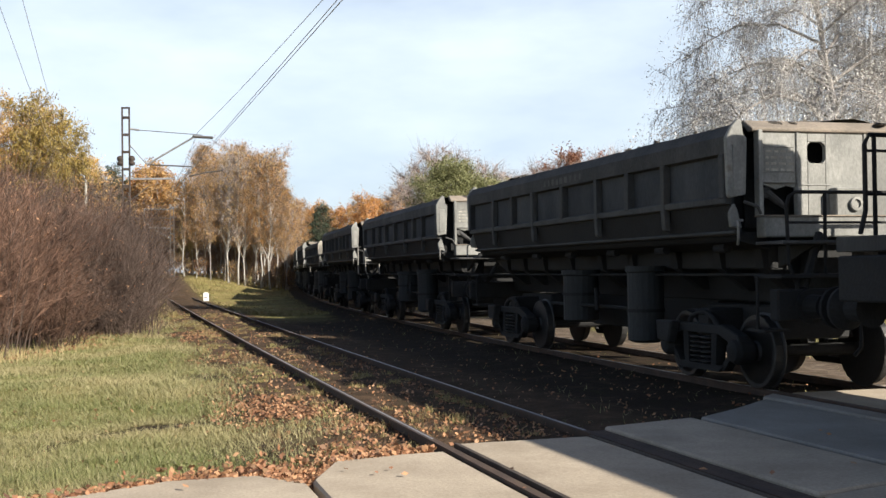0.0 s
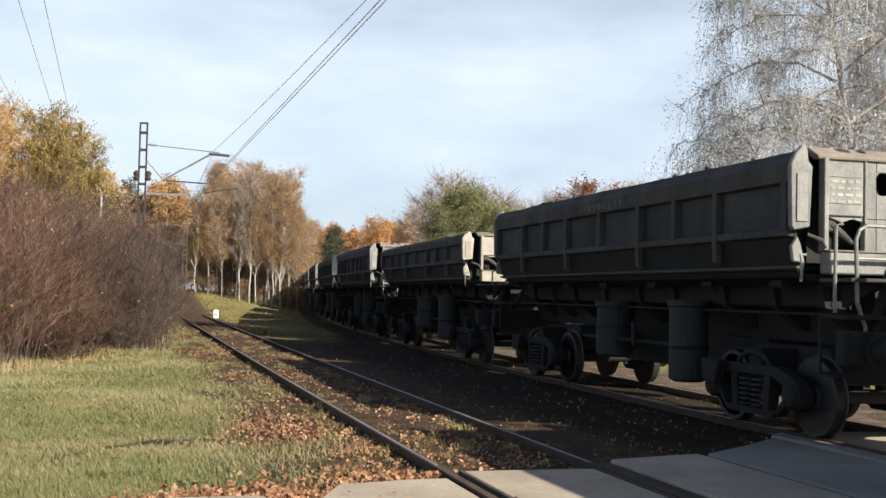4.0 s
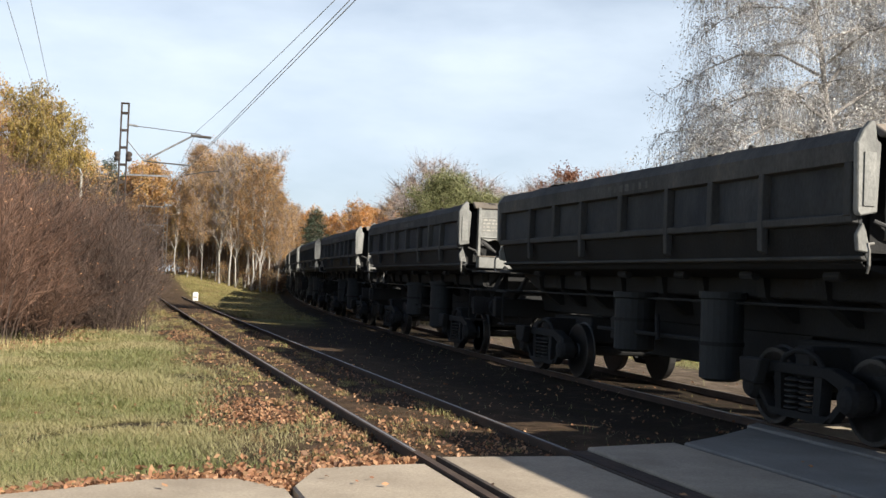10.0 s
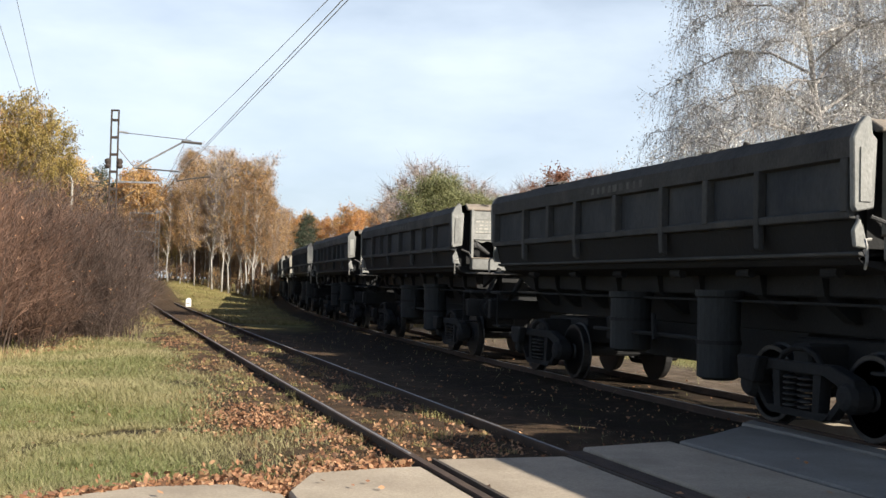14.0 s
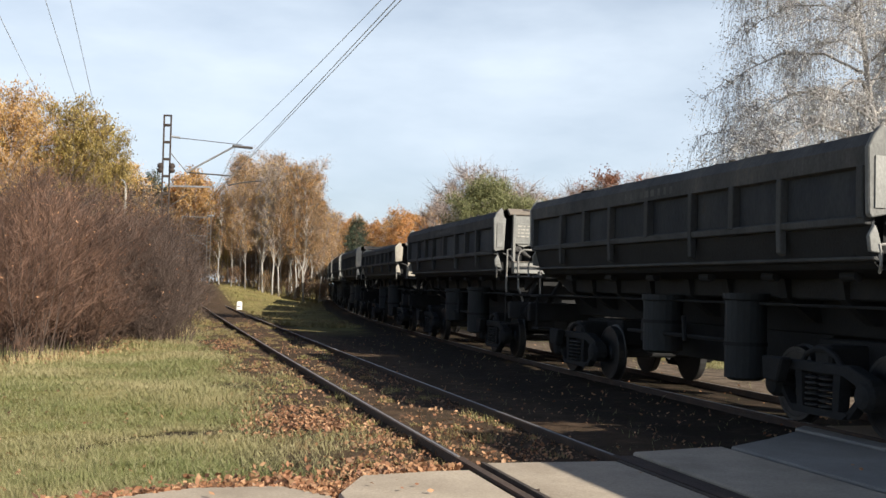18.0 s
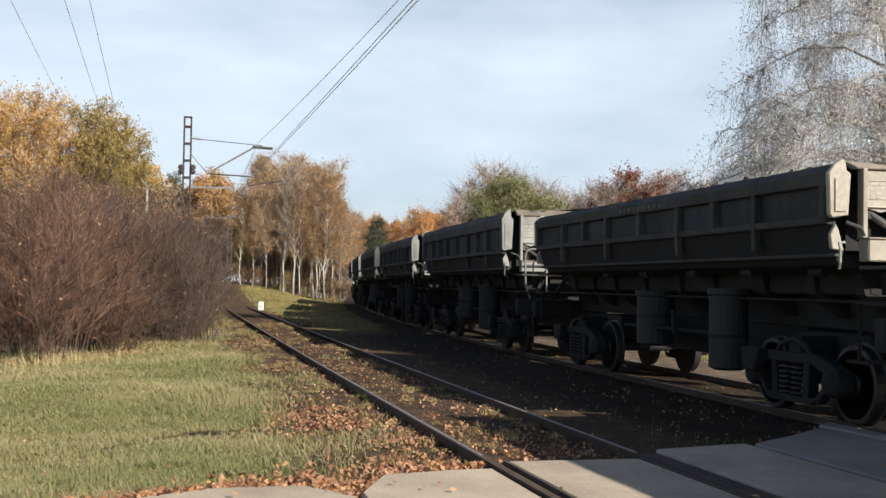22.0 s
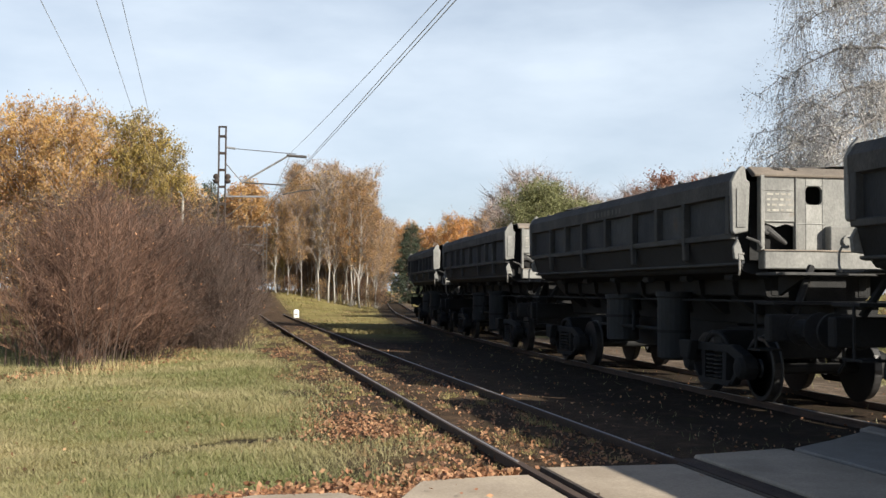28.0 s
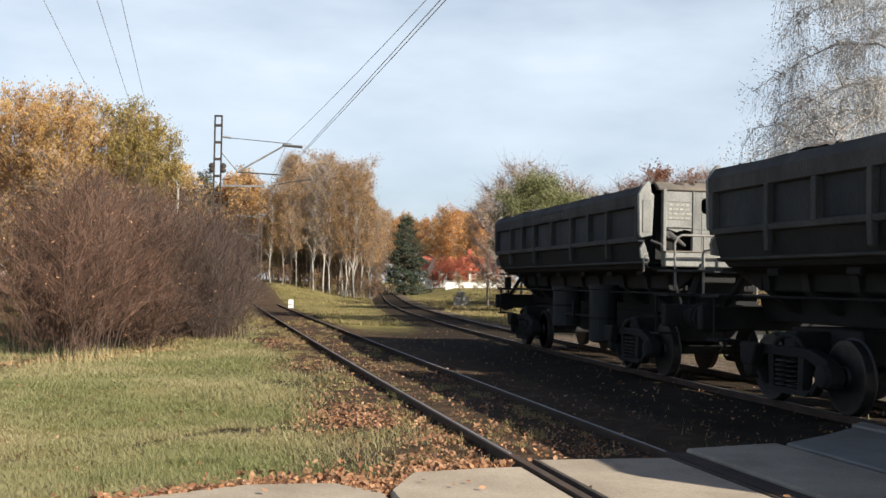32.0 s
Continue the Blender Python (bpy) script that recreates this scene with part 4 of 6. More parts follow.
        for sx in (-1, 1):
            bu = part("buffer", Mesh().lathe([(sy * 6.2, 0.2), (sy * 6.23, 0.2), (sy * 6.24, 0.14), (sy * 6.5, 0.13), (sy * 6.52, 0.15)], 16, "y", (0.88 * sx, 0, 1.06)), UNDER, w, "black cased buffer", smooth=False)
            part("buffer_head", Mesh().lathe([(sy * 6.52, 0.09), (sy * 6.70, 0.09), (sy * 6.71, 0.235), (sy * 6.755, 0.235), (sy * 6.775, 0.12)], 20, "y", (0.88 * sx, 0, 1.06)), UNDER, bu)
            part("foot_step", Mesh().box(1.12 * sx - 0.17, 1.12 * sx + 0.17, *sorted((sy * 5.5, sy * 5.9)), 0.76, 0.79), UNDER, w, "small step plate")
            part("step_hanger", Mesh().tube([(1.26 * sx, sy * 5.7, 0.78), (1.26 * sx, sy * 5.7, 1.4)], 0.02, 6), UNDER, w)
    for sx in (-1, 1):
        for y, r, z0, z1 in ((-2.12, 0.27, 0.42, 1.55), (0.42, 0.30, 0.62, 1.5)):
            cy = part("tipping_cylinder", Mesh().lathe([(z0, r * 0.7), (z0 + 0.04, r), (z1 - 0.1, r), (z1 - 0.08, r + 0.03), (z1, r + 0.03)], 20, "z", (1.0 * sx, y, 0)), TANK, w, "dull grey-green upright tipping cylinder", smooth=False)
            part("cylinder_band", Mesh().lathe([(z0 + 0.45, r + 0.005), (z0 + 0.45, r + 0.015), (z0 + 0.5, r + 0.015), (z0 + 0.5, r + 0.005)], 20, "z", (1.0 * sx, y, 0)), UNDER, cy)
        part("brake_rod", Mesh().tube([(1.1 * sx, -1.8, 0.92), (1.1 * sx, 1.5, 0.92)], 0.03, 6), UNDER, w)
        part("air_pipe", Mesh().tube([(0.95 * sx, -5.4, 1.42), (0.95 * sx, 5.4, 1.42)], 0.018, 6), UNDER, w)
        part("lever", Mesh().tube([(1.15 * sx, -0.6, 1.2), (1.2 * sx, -0.75, 0.85)], 0.035, 6), UNDER, w)
    part("air_reservoir", Mesh().lathe([(-1.9, 0.1), (-1.85, 0.22), (-0.5, 0.22), (-0.45, 0.1)], 16, "y", (0.45, 0, 0.95)), TANK, w)
    part("valve_box", Mesh().box(-0.9, -0.5, 1.0, 1.5, 0.75, 1.1), UNDER, w, bevel=0.02)
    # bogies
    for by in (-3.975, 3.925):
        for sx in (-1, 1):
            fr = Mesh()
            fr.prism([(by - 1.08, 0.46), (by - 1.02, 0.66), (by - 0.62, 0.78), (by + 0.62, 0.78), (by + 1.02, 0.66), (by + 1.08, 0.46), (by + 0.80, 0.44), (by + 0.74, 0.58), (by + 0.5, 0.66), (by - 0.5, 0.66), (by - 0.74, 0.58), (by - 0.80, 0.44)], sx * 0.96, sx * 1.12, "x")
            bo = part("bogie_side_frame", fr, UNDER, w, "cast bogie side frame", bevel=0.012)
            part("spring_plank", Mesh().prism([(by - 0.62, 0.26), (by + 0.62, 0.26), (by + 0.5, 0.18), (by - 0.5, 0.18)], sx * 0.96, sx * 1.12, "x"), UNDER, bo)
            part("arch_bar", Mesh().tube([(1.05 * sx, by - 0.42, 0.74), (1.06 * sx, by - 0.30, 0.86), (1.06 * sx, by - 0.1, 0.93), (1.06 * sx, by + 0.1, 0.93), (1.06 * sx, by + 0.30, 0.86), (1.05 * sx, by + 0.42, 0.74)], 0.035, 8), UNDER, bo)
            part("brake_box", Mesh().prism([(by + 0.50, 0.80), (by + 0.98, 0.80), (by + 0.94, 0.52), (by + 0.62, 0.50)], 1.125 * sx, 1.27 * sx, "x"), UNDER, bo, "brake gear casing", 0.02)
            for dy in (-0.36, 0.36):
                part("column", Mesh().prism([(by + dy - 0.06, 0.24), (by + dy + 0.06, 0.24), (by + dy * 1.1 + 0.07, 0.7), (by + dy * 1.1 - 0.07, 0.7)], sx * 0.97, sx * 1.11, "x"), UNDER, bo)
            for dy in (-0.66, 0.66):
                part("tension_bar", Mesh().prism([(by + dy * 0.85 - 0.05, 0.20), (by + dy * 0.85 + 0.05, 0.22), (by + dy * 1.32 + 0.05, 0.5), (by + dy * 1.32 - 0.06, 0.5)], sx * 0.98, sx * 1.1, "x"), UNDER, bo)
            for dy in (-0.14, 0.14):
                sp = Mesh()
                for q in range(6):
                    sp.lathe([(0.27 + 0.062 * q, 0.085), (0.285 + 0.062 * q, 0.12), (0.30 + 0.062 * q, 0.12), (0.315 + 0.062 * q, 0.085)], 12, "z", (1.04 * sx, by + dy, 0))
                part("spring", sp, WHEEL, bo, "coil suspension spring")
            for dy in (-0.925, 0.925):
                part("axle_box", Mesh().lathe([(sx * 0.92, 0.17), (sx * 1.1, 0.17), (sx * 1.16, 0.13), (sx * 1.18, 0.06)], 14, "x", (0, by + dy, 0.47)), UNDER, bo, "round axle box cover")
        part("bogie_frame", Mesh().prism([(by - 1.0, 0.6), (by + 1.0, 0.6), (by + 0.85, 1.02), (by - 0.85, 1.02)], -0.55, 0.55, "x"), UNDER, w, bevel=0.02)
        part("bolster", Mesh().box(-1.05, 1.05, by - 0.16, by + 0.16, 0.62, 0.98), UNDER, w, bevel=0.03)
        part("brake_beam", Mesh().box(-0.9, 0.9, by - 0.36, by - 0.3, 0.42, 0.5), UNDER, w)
    for y in AXLES:
        ax = part("wheelset", Mesh().lathe([(-0.95, 0.06), (-0.68, 0.08), (0.68, 0.08), (0.95, 0.06)], 12, "x"), UNDER, w, "dark steel wheelset", m=pose(0, y, 0.46))
        for sx in (-1, 1):
            rim = [(0.68, 0.12), (0.68, 0.40), (0.683, 0.487), (0.70, 0.492), (0.715, 0.463), (0.815, 0.458), (0.82, 0.40), (0.775, 0.37), (0.755, 0.2), (0.80, 0.15), (0.85, 0.12)]
            wh = part("wheel", Mesh().lathe([(a * sx, r) for a, r in rim], 28, "x"), WHEEL, ax, smooth=False)
            part("tyre_face", Mesh().lathe([(0.818 * sx, 0.405), (0.824 * sx, 0.41), (0.824 * sx, 0.45), (0.818 * sx, 0.455)], 28, "x"), TYRE, wh, "worn tyre face")
            part("rim_chalk_mark", Mesh().box(*sorted((0.8205 * sx, 0.823 * sx)), -0.03, 0.03, 0.405, 0.45), PIPE, wh, "pale paint mark on the rim")
    return w


HANDRAIL_PTS = [(-1.0, -6.12, 1.0), (-1.0, -6.12, 1.3), (-1.1, -6.12, 1.55), (-1.12, -6.12, 2.22), (-1.08, -6.12, 2.32), (-1.0, -6.12, 2.37), (0.9, -6.12, 2.37)]


def add_handrail(w, dark, pole=False):
    """Tube railing and a post at the front platform of some wagons."""
    mt_ = UNDER if dark else PIPE
    r = part("handrail", Mesh().tube(HANDRAIL_PTS, 0.022, 8), mt_, w, "bent tube handrail on the end platform", smooth=False)
    part("handrail_post", Mesh().tube([(-0.62, -6.12, 1.42), (-0.62, -6.12, 2.37)], 0.022, 8), mt_, r)
    part("handrail_post", Mesh().tube([(0.3, -6.12, 1.42), (0.3, -6.12, 2.37)], 0.022, 8), mt_, r)
    if pole:
        part("grab_pole", Mesh().tube([(-1.36, -6.12, 1.45), (-1.37, -6.12, 1.6), (-1.36, -6.12, 2.36), (-1.28, -6.12, 2.38)], 0.02, 8), mt_, w, "thin upright grab pole")
    part("handrail_bar", Mesh().tube([(-1.1, -6.12, 2.02), (0.9, -6.12, 2.02)], 0.015, 8), mt_, r)


def lower_body(w, top=2.36, keep=0.68):
    """A wagon whose box is lower than the others': all above the waist rail is brought down."""
    for me in {o.data for o in w.children_recursive}:
        for v in me.vertices:
            if v.co.z > top:
                v.co.z = top + (v.co.z - top) * keep
    for o in w.children:
        if o.location.z > top:
            o.location.z = top + (o.location.z - top) * keep
    return w


COUNT = 17
SLACK = {16: -0.12, 14: 0.14, 12: -0.15, 11: -0.16, 10: -0.10, 9: -0.10, 7: 0.07, 6: 0.10, 3: -0.17}      # play in the couplings, along each wagon
first = build_wagon()
low = lower_body(build_wagon(TAN_END, "tipping wagon with a lower box and rust-tan ends"))
wagons = []
for k in range(COUNT):
    if k in (0, 5):
        wagons.append(first if k == 0 else low)
    else:
        wagons.append(copy_thing(low if k == 13 else first, Matrix.Identity(4)))
for k, dark in ((0, False), (4, False), (6, False), (9, False), (12, False), (14, False), (16, True), (7, True)):
    add_handrail(wagons[k], dark, k in (6, 14))
tail = part("tail_lamp", Mesh().box(-1.02, -0.86, 6.2, 6.32, 1.42, 1.72), UNDER, first, "boxy dark tail lamp on its bracket", 0.02)
part("lens", Mesh().lathe([(6.32, 0.055), (6.34, 0.05), (6.35, 0.02)], 12, "y", (-0.94, 0, 1.6)), ROOF, tail, "red glass lens")
part("lamp_bracket", Mesh().box(-0.96, -0.92, 6.2, 6.24, 1.2, 1.42), UNDER, tail)


# ---- the locomotive at the head of the train ----
def build_locomotive():
    """Its tail end stands at +y, against the first wagon."""
    w = tagged(new("locomotive"), label="dark hooded diesel locomotive with a railed end platform", category="locomotive")
    part("frame", Mesh().box(-1.3, 1.3, -6.9, 6.9, 1.15, 1.62), UNDER, w, bevel=0.02)
    part("deck", Mesh().box(-1.2, 1.2, -7.0, 7.05, 1.66, 1.82), WAGON, w, "worn grey deck plate", 0.01)
    roof = [(-1.0, 1.82), (1.0, 1.82), (1.0, 3.45), (0.8, 3.7), (0.35, 3.85), (-0.35, 3.85), (-0.8, 3.7), (-1.0, 3.45)]
    part("hood", Mesh().prism(roof, -4.4, 6.0), WAGON, w, "long dark engine hood", bevel=0.02)
    # stays out of view; added and sized to shade the first wagon's end
    part("end_housing", Mesh().prism([(-0.5, 1.82), (1.12, 1.82), (1.12, 4.2), (0.9, 4.34), (0.1, 4.4), (-0.5, 4.2)], 6.0, 6.75), WAGON, w, "tall unseen end block, added for the shade it casts", bevel=0.02)
    cab = part("cab", Mesh().prism([(-1.45, 1.82), (1.45, 1.82), (1.45, 4.1), (0.9, 4.42), (-0.9, 4.42), (-1.45, 4.1)], -7.0, -4.4), WAGON, w, "driver's cab", bevel=0.03)
    for sx in (-1, 1):
        for y in (-6.7, -5.6):
            part("cab_window", Mesh().box(*sorted((1.45 * sx, 1.47 * sx)), y, y + 0.8, 3.0, 3.75), DARKWIN, cab)
        for i, y in enumerate((-2.6, -1.3, 0.0, 1.3, 2.6, 3.9)):
            part("hood_door", Mesh().box(*sorted((1.0 * sx, 1.025 * sx)), y, y + 1.1, 2.0, 3.3), PANEL, w, bevel=0.01)
        part("side_rail", Mesh().tube([(1.25 * sx, -3.0, 2.75), (1.25 * sx, 5.9, 2.75)], 0.02, 6), UNDER, w)
        for y in (-2.9, 0.0, 2.9, 5.8):
            part("rail_post", Mesh().tube([(1.25 * sx, y, 1.8), (1.25 * sx, y, 2.75)], 0.02, 6), UNDER, w)
        bu = part("buffer", Mesh().lathe([(6.9, 0.2), (6.93, 0.14), (7.2, 0.14)], 14, "y", (0.88 * sx, 0, 1.06)), UNDER, w)
        part("buffer_head", Mesh().lathe([(7.2, 0.09), (7.3, 0.24), (7.34, 0.24), (7.36, 0.1)], 18, "y", (0.88 * sx, 0, 1.06)), UNDER, bu)
    rail = part("end_railing", Mesh().tube([(-0.93, 7.0, 1.85), (-0.86, 7.0, 2.1), (-0.86, 7.0, 2.8), (-0.8, 7.0, 2.9), (0.86, 7.0, 2.9), (0.86, 7.0, 1.82)], 0.026, 8), UNDER, w, "black tube railing round the end platform")
    for x in (-0.74, -0.2, 0.35):
        part("rail_post", Mesh().tube([(x, 7.0, 1.82), (x, 7.0, 2.9)], 0.024, 8), UNDER, rail)
    for z in (2.27, 2.73):
        part("rail_bar", Mesh().tube([(-0.86, 7.0, z), (0.86, 7.0, z)], 0.016, 6), UNDER, rail)
    for by in (-4.4, 4.4):
        for sx in (-1, 1):
            part("bogie_side_frame", Mesh().prism([(by - 2.0, 0.45), (by - 1.8, 0.85), (by + 1.8, 0.85), (by + 2.0, 0.45), (by + 1.2, 0.4), (by - 1.2, 0.4)], 0.98 * sx, 1.14 * sx, "x"), UNDER, w, bevel=0.015)
        for dy in (-1.4, 0.0, 1.4):
            ax = part("wheelset", Mesh().lathe([(-0.95, 0.08), (0.95, 0.08)], 12, "x"), UNDER, w, m=pose(0, by + dy, 0.46))
            for sx in (-1, 1):
                part("wheel", Mesh().lathe([(0.68 * sx, 0.12), (0.68 * sx, 0.487), (0.715 * sx, 0.463), (0.82 * sx, 0.458), (0.85 * sx, 0.12)], 24, "x"), WHEEL, ax)
    part("fuel_tank", Mesh().box(-1.2, 1.2, -1.7, 1.7, 0.45, 1.15), UNDER, w, bevel=0.05)
    return w


locomotive = build_locomotive()


# ---- plants ----
def quads(rng, centres, size, flat=0.0, aspect=0.6):
    """Small four-sided leaves at the centres, turned at random (flat 1: lying)."""
    n = len(centres)
    a = rng.normal(size=(n, 3)); a[:, 2] *= (1 - flat * 0.85); a /= np.linalg.norm(a, axis=1)[:, None]
    b = rng.normal(size=(n, 3)); b[:, 2] *= (1 - flat * 0.85); b -= a * (a * b).sum(1)[:, None]; b /= np.linalg.norm(b, axis=1)[:, None]
    s = (size * rng.uniform(0.6, 1.35, n))[:, None]
    a, b = a * s * 0.5, b * s * 0.5 * aspect
    return np.stack([centres - a, centres - b * 0.9, centres + a, centres + b], 1).reshape(-1, 3)


def bits(rng, centres, size):
    """Small three-sided leaves, for trees seen from afar."""
    n = len(centres)
    a = rng.normal(size=(n, 3)); a /= np.linalg.norm(a, axis=1)[:, None]
    b = np.cross(a, rng.normal(size=(n, 3))); b /= np.linalg.norm(b, axis=1)[:, None]
    s = (size * rng.uniform(0.6, 1.35, n))[:, None]
    return np.stack([centres - a * s * 0.5 - b * s * 0.28, centres - a * s * 0.3 + b * s * 0.36, centres + a * s * 0.6], 1).reshape(-1, 3)


def slivers(rng, root, tip, width):
    """Thin tapering twigs from root to tip, one triangle each."""
    d = tip - root
    w = np.cross(d, rng.normal(size=d.shape)); w /= np.linalg.norm(w, axis=1)[:, None] + 1e-9
    w = w * (width * rng.uniform(0.7, 1.3, len(d)))[:, None]
    return np.stack([root - w, root + w, tip], 1).reshape(-1, 3)


def tree_data(seed, H, r, clear, nlimb, spread, rise, droop, ntwig, twig, nleaf, leaf, bark, leaves, twigmat=None, shape="round", wander=0.25, hang=0.0, sub=3, jitter=0.25, tw=0.012, clump=1.6, sides=3):
    rng = np.random.default_rng(seed)
    wood = Mesh()
    pts, q = [], np.zeros(3)
    for i in range(9):
        pts.append(np.array([q[0], q[1], H * 0.97 * i / 8 - (0.25 if i == 0 else 0)]))
        q[:2] += rng.normal(size=2) * wander * 0.5
    rad = [max(r * (1 - 0.93 * (i / 8) ** 0.8), 0.012) * (1.25 if i == 0 else 1) for i in range(9)]
    wood.tube(pts, rad, 7)
    P, segs = np.array(pts), []
    for i in range(nlimb):
        u = clear + (0.97 - clear) * (i + rng.uniform(0, 0.8)) / nlimb
        base = np.array([np.interp(u * 8, range(9), P[:, k]) for k in range(3)])
        v = (u - clear) / (1 - clear)
        prof = {"round": 0.35 + 0.9 * math.sin(math.pi * (0.18 + 0.80 * v)), "cone": 1.05 - 0.95 * v, "vase": 0.55 + 0.6 * v * (1.6 - v), "spire": 0.18 + 1.15 * (v + 0.12) ** 0.45 * max(1 - v, 0) ** 0.55, "dome": 1.3 - 0.75 * v, "umbrella": 0.5 + 0.7 * math.sin(math.pi * (0.3 + 0.6 * v))}[shape]
        L = spread * prof * rng.uniform(0.75, 1.2)
        az = 2.4 * i + rng.uniform(-0.5, 0.5)
        out = np.array([math.cos(az), math.sin(az), 0.0])
        up = rise * (1 - 0.35 * v) + rng.normal() * 0.12
        bend = np.array([-out[1], out[0], 0]) * rng.normal() * 0.12 * L
        arc = [base + out * L * t + np.array([0, 0, L * (up * t * (1.35 - 0.5 * t) * 0.85 - droop * t * t)]) + bend * t * t for t in (0, 0.3, 0.6, 0.85, 1.0)]
        lr = max(r * (1 - u) * 0.55, 0.018) + 0.01
        wood.tube(arc, [lr, lr * 0.75, lr * 0.5, lr * 0.3, lr * 0.12], sides + 1, False)
        segs += [(arc[1], arc[2]), (arc[2], arc[3]), (arc[3], arc[4])]
        for _ in range(sub):
            f = rng.uniform(0.8, 3.9)
            k0 = int(f)
            b = arc[k0] + (arc[k0 + 1] - arc[k0]) * (f - k0)
            side = np.array([-out[1], out[0], 0]) * rng.normal() * 0.75
            l2 = L * rng.uniform(0.28, 0.5)
            twist = [b + (out * rng.uniform(0.2, 0.7) + side) * l2 * t + np.array([0, 0, l2 * ((up * 0.7 + 0.15) * t - (droop * 1.6 + 0.1) * t * t)]) for t in (0, 0.35, 0.7, 1.0)]
            wood.tube(twist, [lr * 0.36, lr * 0.28, lr * 0.18, lr * 0.06], sides, False)
            segs += [(twist[0], twist[1]), (twist[1], twist[2]), (twist[2], twist[3])]
    segs.append((P[6], P[8]))
    A, B = np.array([s[0] for s in segs]), np.array([s[1] for s in segs])
    le = np.linalg.norm(B - A, axis=1); pick = rng.choice(len(A), ntwig, p=le / le.sum())
    f = rng.uniform(0.05, 1.05, ntwig)[:, None]
    root = A[pick] + (B - A)[pick] * f
    d = rng.normal(size=(ntwig, 3)); d /= np.linalg.norm(d, axis=1)[:, None]
    d[:, 2] += 0.35 - hang * 1.5
    ax = root.copy(); ax[:, 2] = 0; d += 0.5 * ax / (np.linalg.norm(ax, axis=1)[:, None] + 0.3) * (1 - min(hang, 0.8))
    tip = root + d * (twig * rng.uniform(0.4, 1.3, ntwig))[:, None]
    if hang:
        mid = root + (tip - root) * 0.35 + np.array([0, 0, 0.12 * twig])
        tip2 = mid + (tip - root) * np.array([0.25, 0.25, 0.8])
        tv = np.concatenate([slivers(rng, root, mid, tw), slivers(rng, mid, tip2, tw * 0.7)])
        root, tip = mid, tip2
    else:
        tv = slivers(rng, root, tip, tw)
    wt = rng.exponential(size=ntwig) ** clump
    pick = rng.choice(ntwig, nleaf, p=wt / wt.sum())      # leaves hang in clumps
    c = root[pick] + (tip - root)[pick] * rng.uniform(0.15, 1.05, nleaf)[:, None] + rng.normal(size=(nleaf, 3)) * jitter * leaf * 3
    return wood.data("trunk", bark, 0, True), raw_mesh("twigs", tv, 3, twigmat or bark), raw_mesh("crown", bits(rng, c, leaf), 3, leaves)


def tree(data, name, label, x, y, size=1.0, turn=0.0, lean=0.0, group="", category="tree", z=None, thin=1.0):
    t = tagged(new(name), label=label, category=category, group=group)
    z = ground_z(x, y) if z is None else z
    t.matrix_world = pose(x, y, z - 0.03, lean, 0, turn) @ Matrix.Diagonal((size * thin, size * thin, size, 1))
    for n, me in zip(("trunk", "branchwork", "crown"), data):
        part(n, me, None, t, kind="" if n == "trunk" else "stuff")
    return t


def at(px, dist):
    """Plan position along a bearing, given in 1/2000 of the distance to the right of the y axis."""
    return (px - 784) / 2000 * dist, dist


rng = np.random.default_rng(3)
R = random.Random(9)
gold = [tree_data(10 + i, 13.0, 0.17, 0.1, 46, (2.3, 2.6, 2.0)[i], 1.5, 0.1, 2200, 0.75, 10500, 0.168, BARK_GREY, (GOLD, OCHRE, GOLD)[i], shape="spire", jitter=0.3, sub=3) for i in range(3)]
yellowgreen = [tree_data(20, 12.5, 0.17, 0.1, 44, 2.1, 1.6, 0.05, 2200, 0.75, 11000, 0.16, BARK, GREENISH, shape="spire", jitter=0.3)]
birch = [tree_data(30 + i, 13.0, (0.09, 0.075, 0.10, 0.08)[i], 0.24, 34, (1.5, 1.8, 1.4, 1.6)[i], 2.5, 0.15, 3400, 0.8, (4000, 5600, 1000, 4800)[i], 0.13, (BARK_BIRCH, BARK_PALE, BARK_BIRCH, BARK_BIRCH)[i], (RUSTGOLD, OCHRE, GOLD, RUSTGOLD)[i], (BARK, BARK_PINK, BARK_GREY, BARK)[i], "spire", 0.3, tw=0.010, jitter=0.4, sub=2) for i in range(4)]
thicket = [tree_data(40 + i, 7.0, 0.05, 0.08, 20, 1.5, 1.5, 0.0, 1500, 0.7, 1200, 0.14, BARK, (OCHRE, RUSSETPALE)[i], (BARK, STEM)[i], "spire", 0.2, tw=0.014, sub=2) for i in range(2)]
spruce = [tree_data(50, 9.0, 0.14, 0.03, 90, 2.0, -0.08, 0.1, 3000, 0.4, 24000, 0.13, BARK, NEEDLE, shape="cone", wander=0.03, sub=5)]
broadpine = [tree_data(55, 8.6, 0.2, 0.3, 44, 2.0, 0.45, 0.0, 2600, 0.45, 70000, 0.095, BARK, PINEGREEN, shape="round", sub=6, jitter=0.8, clump=1.2)]
bare = [tree_data(60 + i, 7.0, 0.08, 0.12, 24, 1.5, 1.3, 0.0, 3400, 0.7, 260, 0.1, BARK_GREY, RUSSETPALE, BARK_PINK, "spire", 0.2, tw=0.009) for i in range(2)]
scrub = [tree_data(63 + i, 7.0, 0.07, 0.08, 22, 1.3, 1.9, 0.0, 3000, 0.7, 900, 0.12, BARK_GREY, (OCHRE, RUSSETPALE)[i], BARK, "spire", 0.2, tw=0.009, sub=2) for i in range(2)]
russet = [tree_data(65, 6.5, 0.1, 0.15, 28, 1.7, 0.8, 0.0, 1600, 0.5, 14000, 0.1, BARK, RUSSET, shape="round")]
